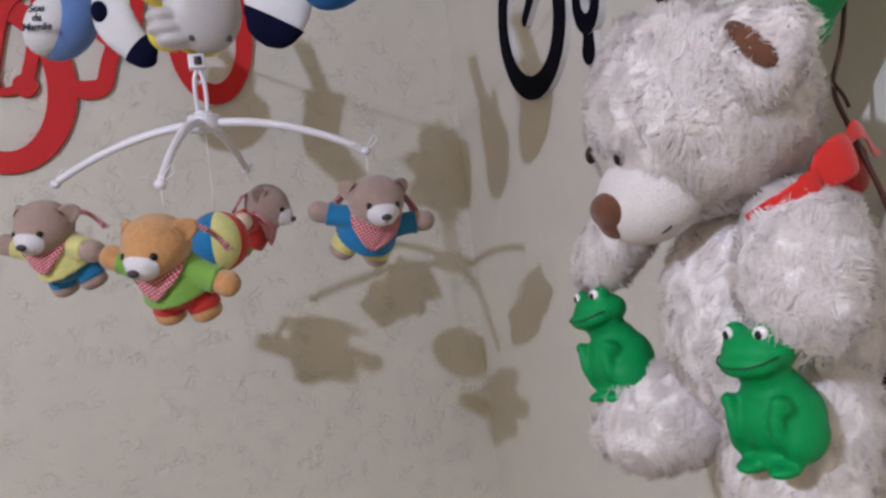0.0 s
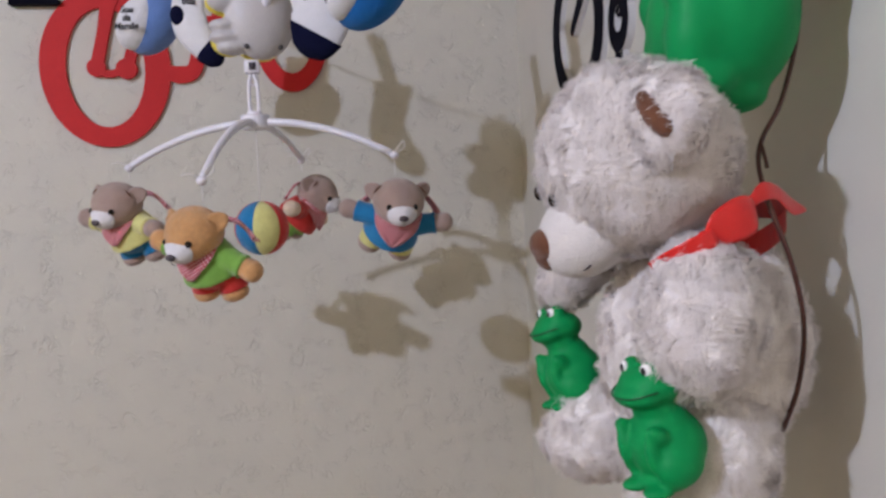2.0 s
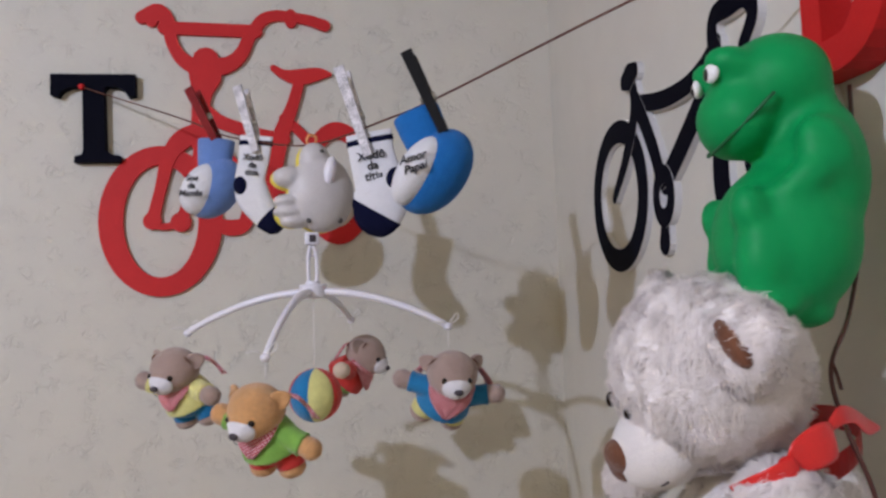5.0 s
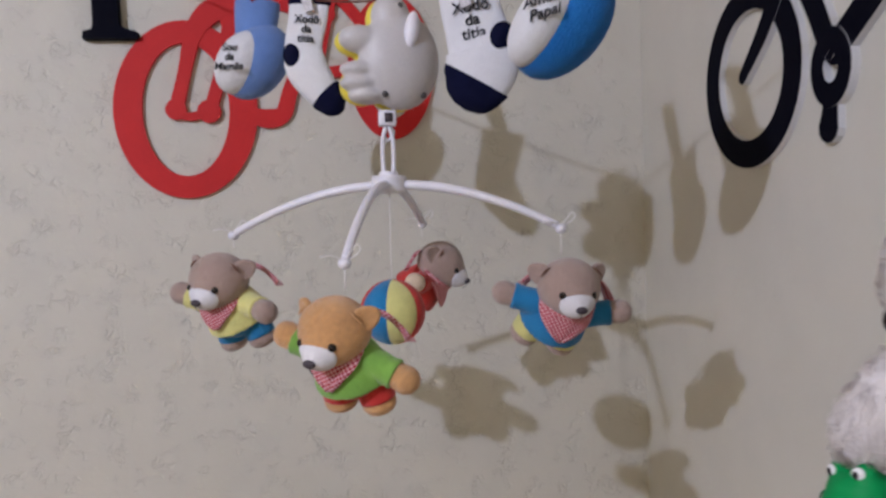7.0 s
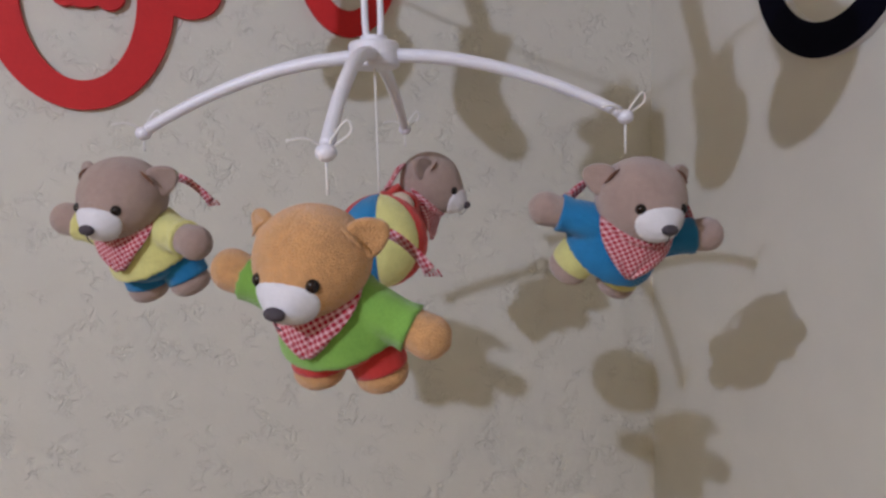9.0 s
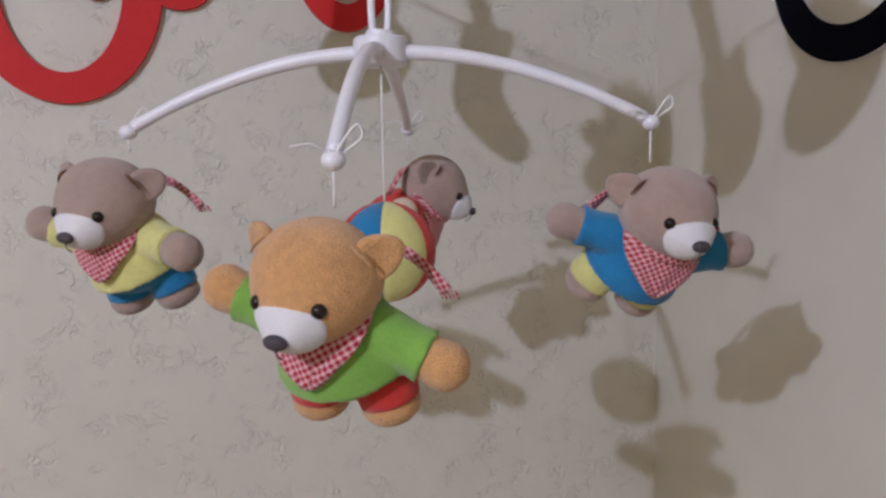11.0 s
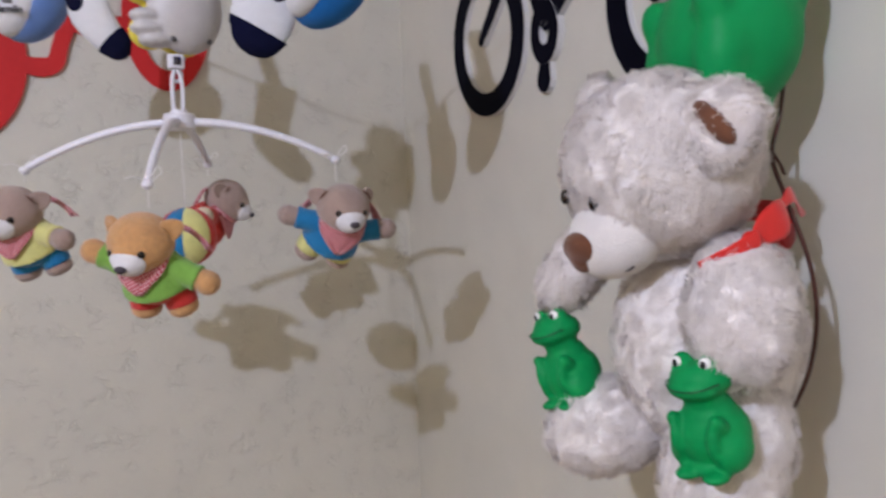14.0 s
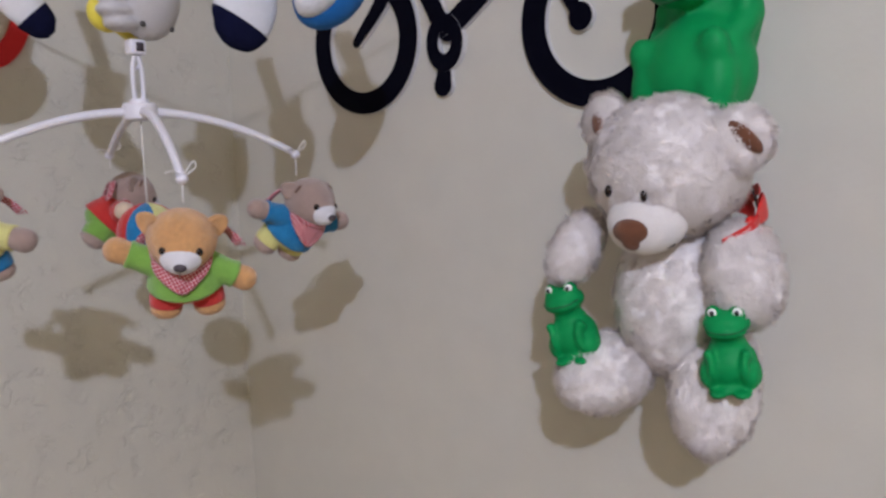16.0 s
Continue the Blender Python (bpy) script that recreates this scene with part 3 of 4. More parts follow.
def mobile():
    t = thing("musical_mobile", Matrix.Translation(HUB), "white plastic baby mobile with grey music box hanging on cord", "mobile")
    # music box, seen from its grey back; local z of LINE faces the room
    n = Vector((0.24, -0.971, 0.0))
    base = Matrix.Translation((-0.457, -0.478, 1.985)) @ Matrix(((0.971, 0, n.x, 0), (0.24, 0, n.y, 0), (0, 1, 0, 0), (0, 0, 0, 1)))
    rel = Matrix.Translation(-HUB) @ base

    def put(name, bm, key, label="", parent=None):
        bm.transform(rel)
        return part(name, bm, M[key], parent or t, label)

    bm = ball((0.010, -0.006, 0.008), (0.042, 0.050, 0.026))
    ell(bm, (-0.030, 0.014, 0.006), (0.022, 0.014, 0.016))
    ell(bm, (0.002, 0.038, 0.006), (0.020, 0.022, 0.018))
    ell(bm, (-0.032, -0.016, 0.006), (0.020, 0.0085, 0.016))
    ell(bm, (-0.031, -0.030, 0.006), (0.021, 0.0085, 0.016))
    ell(bm, (-0.024, -0.042, 0.006), (0.020, 0.0085, 0.016))
    case = put("music_box", bm, "grey_plastic", "pale grey rounded plastic music box back")
    fuse(case)
    bm = ball((0.010, -0.006, -0.012), (0.041, 0.050, 0.020))
    ell(bm, (-0.030, 0.014, -0.011), (0.022, 0.015, 0.014))
    ell(bm, (0.001, 0.038, -0.011), (0.020, 0.022, 0.015))
    ell(bm, (-0.026, -0.030, -0.012), (0.022, 0.020, 0.014))
    put("front_shell", bm, "yellow_plastic", "yellow plastic front shell", case)
    fuse(case.children[0])
    put("wind_key", ball((0.016, 0.020, 0.031), (0.0075, 0.019, 0.007), (0, 0, -10)), "white_plastic", "white oval winding key", case)
    for x in (-0.010, 0.030):
        put("screw", ball((x, -0.042, 0.0215), (0.0035, 0.0035, 0.002), seg=12, ring=8), "dark_hole", "", case)
    put("screw", ball((0.008, 0.046, 0.0215), (0.003, 0.003, 0.002), seg=12, ring=8), "dark_hole", "", case)
    put("loop", tube(bmesh.new(), [(0.000, 0.056, 0), (-0.006, 0.062, 0), (-0.002, 0.071, 0), (0.006, 0.068, 0), (0.005, 0.060, 0)], 0.0018, 6), "orange_plastic", "orange hanging loop", case)
    bm = box(bmesh.new(), (0, 0, 0.066), (0.018, 0.014, 0.016), bevel=0.002)
    plug = part("plug", bm, M["white_plastic"], t)
    part("tag", box(bmesh.new(), (0.001, -0.0075, 0.066), (0.008, 0.001, 0.009)), M["nose_grey"], plug, "small dark label")
    bm = bmesh.new()
    for dx in (-0.005, 0.005):
        tube(bm, [(dx * 0.3, 0, 0.058), (dx, 0, 0.045), (dx * 1.1, 0, 0.025), (dx * 0.9, 0, 0.006)], 0.0024, 8)
    tube(bm, [(0, 0, 0.060), (0.006, 0.002, 0.052), (0, 0.004, 0.044), (-0.005, 0.001, 0.050)], 0.0018, 8)
    part("hook", bm, M["white_plastic"], t)
    bm, rows = bmesh.new(), []
    for rad, z in ((0.002, -0.0100), (0.0160, -0.0100), (0.0176, -0.0085), (0.0176, 0.0062), (0.0164, 0.0078), (0.0098, 0.0080), (0.0092, 0.0120), (0.002, 0.0124)):
        rows.append([bm.verts.new((rad * math.cos(g), rad * math.sin(g), z)) for g in np.linspace(0, 2 * math.pi, 37)[:-1]])
    for p, q in zip(rows, rows[1:]):
        for j in range(36):
            bm.faces.new((p[j], p[(j + 1) % 36], q[(j + 1) % 36], q[j]))
    bm.faces.new(rows[0])
    bm.faces.new(rows[-1])
    part("hub", bm, M["white_plastic"], t, smooth=False)
    for az, reach, low in ARMS:
        c, s = math.cos(radians(az)), math.sin(radians(az))
        pts = [(c * reach * k, s * reach * k, (low + 0.002) * k ** 2 - 0.001) for k in (0.06, 0.28, 0.50, 0.73, 0.90, 0.98)]
        arm = part("arm", tube(bmesh.new(), pts, [0.0052, 0.0050, 0.0047, 0.0044, 0.0042, 0.0042], 8, 5), M["white_plastic"], t)
        tip = Vector((c * reach, s * reach, low))
        part("tip", ball(tuple(tip), (0.0058, 0.0058, 0.0050), seg=14, ring=10), M["white_plastic"], arm)
        x, y, z = tip
        bm = tube(bmesh.new(), [(x, y, z), (x + 0.004, y - 0.003, z + 0.008), (x + 0.011, y - 0.004, z + 0.016), (x + 0.013, y - 0.003, z + 0.010), (x + 0.004, y, z + 0.003)], 0.0008, 5)
        tube(bm, [(x, y, z + 0.002), (x - 0.010, y - 0.004, z + 0.007), (x - 0.020, y - 0.006, z + 0.006)], 0.0008, 5)
        part("bow_knot", bm, M["white_thread"], arm)
    # ball under the hub
    part("string", tube(bmesh.new(), [(0, 0, -0.01), (0, 0, -0.099)], 0.0008, 6, 3), M["white_thread"], t)
    bl = new("fabric_ball")
    bl.parent, bl.location = t, (0, 0, -0.131)
    keys = ("yellow", "red", "blue")
    for i in range(6):
        az0 = -105 + 60 * i
        bm, n = bmesh.new(), 8
        g = [[bm.verts.new(tuple(Vector((math.cos(radians(az0 + 60 * a / n)) * math.sin(p), math.sin(radians(az0 + 60 * a / n)) * math.sin(p), math.cos(p)))
                                 * (0.0335 - 0.0012 * (abs(a - n / 2) / (n / 2)) ** 6)))
              for a in range(n + 1)] for p in np.linspace(0.02, math.pi - 0.02, 15)]
        for p, q in zip(g, g[1:]):
            for a in range(n):
                bm.faces.new((p[a], p[a + 1], q[a + 1], q[a]))
        part("panel", bm, M[keys[i % 3]], bl)
    return t


mobile()


mesh_part = part


def bear_skin(d):
    """The head's surface along a direction: a broad skull, full cheeks and a blunt snout set low."""
    q = Vector((d.x * (0.0318 - 0.0020 * max(0, -d.z)), d.y * 0.0300, d.z * 0.0290))
    snout = math.exp(-((d - Vector((0, -0.86, -0.50))).length / 0.52) ** 2)
    cheek = math.exp(-((Vector((abs(d.x), d.y, d.z)) - Vector((0.72, -0.45, -0.52))).length / 0.50) ** 2)
    seam = math.exp(-(d.x / 0.035) ** 2) * (0.5 + 0.5 * d.z)
    return q + Vector((0, -0.0118, -0.0030)) * snout + d * (0.0008 * cheek - 0.0006 * seam)


def bear_head():
    bm = bmesh.new()
    bmesh.ops.create_uvsphere(bm, u_segments=44, v_segments=30, radius=1)
    for v in bm.verts:
        v.co = bear_skin(v.co.normalized()) + Vector((0, -0.004, -0.030))
    return bm


def bear_muzzle():
    """The white face panel, sewn flush on the snout."""
    bm, rows, n = bmesh.new(), [], 26
    for k, lift in ((0.0, 0.0011), (0.25, 0.0012), (0.5, 0.0013), (0.72, 0.0013), (0.88, 0.0013), (0.97, 0.0010), (1.0, -0.0010)):
        row = []
        for j in range(n):
            g = 2 * math.pi * j / n
            up = 0.60 if math.sin(g) > 0 else 0.62
            d = Vector((0.66 * k * math.cos(g), -0.84, -0.56 + up * k * math.sin(g) + 0.05 * k * math.cos(g) ** 2)).normalized()
            row.append(bm.verts.new(bear_skin(d) + d * lift + Vector((0, -0.004, -0.030))))
        rows.append(row)
    for p, q in zip(rows, rows[1:]):
        for j in range(n):
            bm.faces.new((p[j], p[(j + 1) % n], q[(j + 1) % n], q[j]))
    bmesh.ops.remove_doubles(bm, verts=bm.verts[:], dist=0.00005)
    return bm


def bear_ear(sx):
    """A soft cupped ear that fans out from the side of the head and folds forward at its root."""
    bm = ball((0, 0, 0), 1.0, seg=22, ring=16)
    for v in bm.verts:
        d = v.co.copy()
        dent = 0.62 * max(0.0, 1 - (d.x ** 2 + d.z ** 2) / 0.72) if d.y < 0 else 0.0
        v.co = Vector((d.x * 0.0108 * (1 - 0.25 * d.z), d.y * 0.0052 + dent * 0.0058, d.z * 0.0120))
    bm.transform(pose(sx * 0.0312, 0.000, -0.0165, -8, sx * 66, sx * 26))
    return bm


def small_bear(m, plush, shirt, pants, label, arms=((-1, 14, 0), (1, 14, 0)), bend=35, size=1.0, ahead=0.012, lean=0.0, twist=0.0, nod=0.0, paws=""):
    """A velour teddy, string point at the top of the head, facing -y."""
    t = thing("teddy_bear", m, label, "teddy bear", "bears of the mobile")
    P, S, Q = M[plush], M[shirt], M[pants]
    neck = Vector((0, 0.004, -0.050))

    def turned(k):
        return Matrix.Translation(neck) @ pose(0, 0, 0, bend * k) @ pose(0, 0, 0, 0, lean * k) @ pose(0, 0, 0, 0, 0, twist * k) @ Matrix.Translation(-neck)

    fold, half = turned(1.0), turned(0.72)
    tip = Matrix.Translation(neck) @ pose(0, 0, 0, nod) @ Matrix.Translation(-neck)
    grow = Matrix.Translation((0, -ahead, 0)) @ Matrix.Scale(size, 4)

    def part(name, bm, material, parent=None, label="", smooth=True):
        if name in ("shirt", "pants", "paw", "leg", "foot", "hem"):
            bm.transform(fold)
        elif name in ("neckerchief", "scarf_tail"):
            bm.transform(half)
        else:
            bm.transform(tip)
        bm.transform(grow)
        return mesh_part(name, bm, material, parent, label, smooth)

    head = part("head", bear_head(), P, t)
    muz = part("muzzle", bear_muzzle(), M["white_plush"], head, "white velour muzzle")
    part("nose", ball((0, -0.0440, -0.0440), (0.0060, 0.0036, 0.0038), (28, 0, 0), 16, 12), M["nose_grey"], muz, "dark grey stitched nose")
    part("mouth", tube(bmesh.new(), [(0, -0.0445, -0.0478), (0, -0.0430, -0.0515), (0, -0.0400, -0.0545)], 0.0004, 6, 4), M["nose_grey"], muz)
    for sx in (-1, 1):
        part("eye", ball((sx * 0.0152, -0.0312, -0.0325), 0.0039, seg=14, ring=10), M["bead"], head, "shiny dark bead eye")
        ear = part("ear", bear_ear(sx), P, head)
        part("ear_fold", tube(bmesh.new(), [(sx * 0.0222, -0.0105, -0.0090), (sx * 0.0272, -0.0115, -0.0125), (sx * 0.0318, -0.0095, -0.0185)], [0.0005, 0.0012, 0.0005], 6),
             M["brown_suede"] if plush == "grey_plush" else M["orange_plush"], ear)
    # shirt with its sleeves, one skin; hem and cuffs as soft rims
    bm, rows = bmesh.new(), []
    hems = ((-0.040, 0.50), (-0.044, 0.70), (-0.049, 0.86), (-0.057, 0.98), (-0.066, 1.08), (-0.074, 1.16), (-0.0800, 1.20), (-0.0825, 1.18), (-0.0815, 1.06))
    for z, k in hems:
        rows.append([bm.verts.new((0.0300 * k * math.cos(g), 0.004 + 0.0272 * k * math.sin(g), z - 0.0016 * math.sin(3 * g) * max(0, k - 0.9))) for g in np.linspace(0, 2 * math.pi, 37)[:-1]])
    for p, q in zip(rows, rows[1:]):
        for j in range(36):
            bm.faces.new((p[j], p[(j + 1) % 36], q[(j + 1) % 36], q[j]))
    bm.faces.new(rows[0])
    bm.faces.new(rows[-1][::-1])
    reach = []
    for sx, swing, rise in arms:
        swing, rise = radians(swing), radians(rise)
        a0 = Vector((sx * 0.018, 0.003, -0.058))
        a1 = a0 + 0.054 * Vector((sx * math.cos(swing) * math.cos(rise), -math.sin(swing) * math.cos(rise), math.sin(rise)))
        reach.append((sx, a0, a1))
        tube(bm, [tuple(a0), tuple(a0.lerp(a1, 0.25)), tuple(a0.lerp(a1, 0.47)), tuple(a0.lerp(a1, 0.62))], [0.0145, 0.0138, 0.0128, 0.0142], 18, 4)
    body = part("shirt", bm, S, t)
    fuse(body, 0.0019, 3)
    part("pants", ball((0, 0.005, -0.0810), (0.0325, 0.0275, 0.0170)), Q, t)
    for sx, a0, a1 in reach:
        d = (a1 - a0).normalized()
        part("paw", tube(bmesh.new(), [tuple(a0.lerp(a1, 0.45)), tuple(a0.lerp(a1, 0.66)), tuple(a0.lerp(a1, 0.84)), tuple(a1 - d * 0.002), tuple(a1 + d * 0.0015)],
                         [0.0105, 0.0116, 0.0122, 0.0086, 0.0015], 18, 5), M[paws] if paws else P, t)
        leg = part("leg", tube(bmesh.new(), [(sx * 0.0150, 0.004, -0.082), (sx * 0.0185, 0.002, -0.094), (sx * 0.0200, 0.000, -0.1025)], [0.0168, 0.0165, 0.0158], 18, 4), Q, t)
        bm = tube(bmesh.new(), [(sx * 0.0195, 0.001, -0.098), (sx * 0.0203, -0.001, -0.1060), (sx * 0.0208, -0.0025, -0.1125), (sx * 0.0210, -0.003, -0.1155)], [0.0125, 0.0154, 0.0115, 0.0015], 18, 5)
        part("foot", bm, P, leg)
    # neckerchief: a folded triangle over the chest under a rolled neck band, tied at the back
    bm, rows, nu = bmesh.new(), [], 20
    for v in np.linspace(0, 0.94, 12):
        row = []
        z = -0.045 - 0.028 * v
        k = float(np.interp(-z, [-h[0] for h in hems], [h[1] for h in hems]))
        for i in range(nu + 1):
            u = -1 + 2 * i / nu
            g = 1.65 * u * (1 - v) ** 1.15
            wave = 0.0011 * math.sin(9 * u + 3 * v) * v
            row.append(bm.verts.new(((0.0300 * k + 0.0024) * math.sin(g), 0.004 - (0.0272 * k + 0.0024 + wave) * math.cos(g), z + 0.006 * (1 - math.cos(g)) + 0.0008 * math.sin(14 * u))))
        rows.append(row)
    for p, q in zip(rows, rows[1:]):
        for i in range(nu):
            bm.faces.new((p[i], p[i + 1], q[i + 1], q[i]))
    bmesh.ops.remove_doubles(bm, verts=bm.verts[:], dist=0.0001)
    bmesh.ops.solidify(bm, geom=bm.faces[:], thickness=0.0011)
    tube(bm, [(0.0262 * math.sin(g), 0.003 - 0.0245 * math.cos(g), -0.0455 + 0.0045 * (1 - math.cos(g))) for g in np.linspace(-math.pi, math.pi, 25)], 0.0034, 8, 2)
    scarf = part("neckerchief", bm, M["check"], t, "red and white gingham neckerchief")
    for sx, far in ((-1, 0.9), (1, 1.15)):
        bm = tube(bmesh.new(), [(0.001 * sx, 0.029, -0.036), (sx * 0.014, 0.033, -0.031), (sx * 0.027 * far, 0.033, -0.033), (sx * 0.038 * far, 0.030, -0.041), (sx * 0.046 * far, 0.027, -0.052)],
                  [0.0035, 0.0040, 0.0052, 0.0048, 0.0058], 10, 5, ((0.2 * sx, 1, 0.4), 0.38))
        for f in range(5):
            x0 = sx * (0.046 * far + 0.0022 * (f - 2))
            tube(bm, [(x0, 0.027, -0.051), (x0 + sx * 0.002, 0.0265, -0.0555)], 0.0006, 5, 2)
        part("scarf_tail", bm, M["check"], scarf)
    return t


def hang(arm, yaw, pitch, roll, drop, *args, **kw):
    """Hang a bear under an arm of the mobile, on a thread of length drop."""
    az, reach, low = ARMS[arm]
    tip = HUB + Vector((math.cos(radians(az)) * reach, math.sin(radians(az)) * reach, low - 0.004))
    top = tip - Vector((0, 0, drop))
    m = Matrix.Translation(top) @ Euler((0, 0, radians(yaw))).to_matrix().to_4x4() @ Euler((radians(pitch), radians(roll), 0)).to_matrix().to_4x4()
    bear = small_bear(m, *args, **kw)
    bm = tube(bmesh.new(), [tuple(tip), tuple(top - Vector((0, 0, 0.002)))], 0.0008, 6, 3)
    bm.transform(m.inverted())
    part("string", bm, M["white_thread"], bear)


hang(0, 4, 9, 2, 0.019, "grey_plush", "blue", "yellow", "taupe velour teddy bear in blue shirt hanging by thread", bend=40, size=0.96, ahead=0.022, lean=10, twist=-14, arms=((-1, -8, -10), (1, -8, 24)))
hang(1, -34, 15, 5, 0.016, "orange_plush", "lime", "red", "ginger velour teddy bear in green shirt hanging by thread", bend=14, size=0.97, ahead=0.017, lean=-6, twist=2, arms=((-1, -4, 26), (1, 4, -30)))
hang(2, -30, 11, 5, 0.007, "grey_plush", "yellow", "blue", "taupe velour teddy bear in yellow shirt hanging by thread", bend=20, size=0.98, ahead=0.024, lean=-14, twist=3, arms=((-1, 0, 30), (1, 24, -12)))
hang(3, 66, 14, 0, 0.010, "grey_plush", "red", "lime", "taupe velour teddy bear in red shirt hanging by thread", bend=36, size=0.95, ahead=0.026, arms=((-1, 0, 6), (1, 14, -20)), paws="cream")


# ---------- large plush bear ----------
def furry(name, c, r, rot, parent, label="", count=9000, length=0.0098, key="fur", bare=()):
    """An ellipsoid of curled fleece, with fine loose hairs that follow the same swirling flow."""
    bm = ball((0, 0, 0), 1.0, seg=150, ring=96)
    R = pose(0, 0, 0, *rot).to_3x3()
    rv, mid = Vector(r), Vector(c)
    bare = [Vector(q) for q in bare]

    def skin(q):
        p = mid + R @ Vector((q.x * rv.x, q.y * rv.y, q.z * rv.z))
        n = (R @ Vector((q.x / rv.x, q.y / rv.y, q.z / rv.z))).normalized()
        return p, n

    def curl(p):
        """Height of the locks: soft lumps bent by a slow swirl."""
        w = p + noise.noise_vector(p * 45) * 0.014
        return 0.0022 * (0.25 - abs(noise.noise(w * 95))) + 0.0030 * noise.noise(p * 38)

    for v in bm.verts:
        p, n = skin(v.co.normalized())
        near = min([1.0] + [(p - q).length / 0.012 for q in bare])
        v.co = p + n * (curl(p) - 0.003 * (1 - min(near, 1.0)))
    core = part(name, bm, M[key], parent, label)
    rng = np.random.default_rng(len(name) * 7919 + int(abs(c[1]) * 1e5))
    each = 16
    d = rng.normal(size=(count // each, 3))
    d /= np.linalg.norm(d, axis=1)[:, None]
    verts, faces, norms = [], [], []
    for q in d:
        # a tuft: hairs that leave the skin apart and meet towards one tip
        p0, n = skin(Vector(q))
        if any((p0 - o).length < 0.010 for o in bare):
            continue
        p0 = p0 + n * curl(p0)
        flow = noise.noise_vector(p0 * 50) * 1.1 + noise.noise_vector(p0 * 190) * 1.3 + Vector((0, 0, -0.12))
        flow -= n * flow.dot(n)
        ln = length * (0.70 + 0.65 * rng.random())
        flow = flow.normalized() if flow.length > 1e-6 else n.orthogonal().normalized()
        tip = p0 + n * ln * (0.18 + 0.34 * rng.random()) + flow * ln * 0.85
        side = n.cross(flow)
        side = side.normalized() if side.length > 1e-6 else n.orthogonal().normalized()
        along = side.cross(n)
        for h in range(each):
            u, v, x = rng.normal(size=3)
            a = p0 + (side * u + along * v) * 0.0040 - n * 0.0010
            e = tip + (side * u + along * v) * 0.0022 + n * 0.0008 * x
            b = a.lerp(e, 0.5) + n * ln * 0.07
            flat = n.cross(e - a)
            flat = flat.normalized() if flat.length > 1e-7 else side
            w = 0.00040 * (0.7 + 0.6 * rng.random())
            i = len(verts)
            verts += [a - flat * w, a + flat * w, b - flat * w * 0.85, b + flat * w * 0.85, e]
            faces += [(i + 1, i, i + 2, i + 3), (i + 3, i + 2, i + 4)]
            norms += [n, n, n, n, n]
    me = bpy.data.meshes.new("fur_coat")
    me.from_pydata(verts, [], faces)
    me.materials.append(M["hair"])
    me.polygons.foreach_set("use_smooth", [True] * len(faces))
    me.normals_split_custom_set_from_vertices([tuple(v) for v in norms])
    hair = new("fur_coat", me)
    hair.parent = core
    tagged(hair, kind="stuff")
    return core


# the bear, its frogs and their wire hang together; one matrix sets their place and size
HUNG = Matrix.Translation((-0.227, -0.929, 1.711)) @ Matrix.Scale(0.94, 4) @ Matrix.Translation((0.219, 0.953, -1.708))


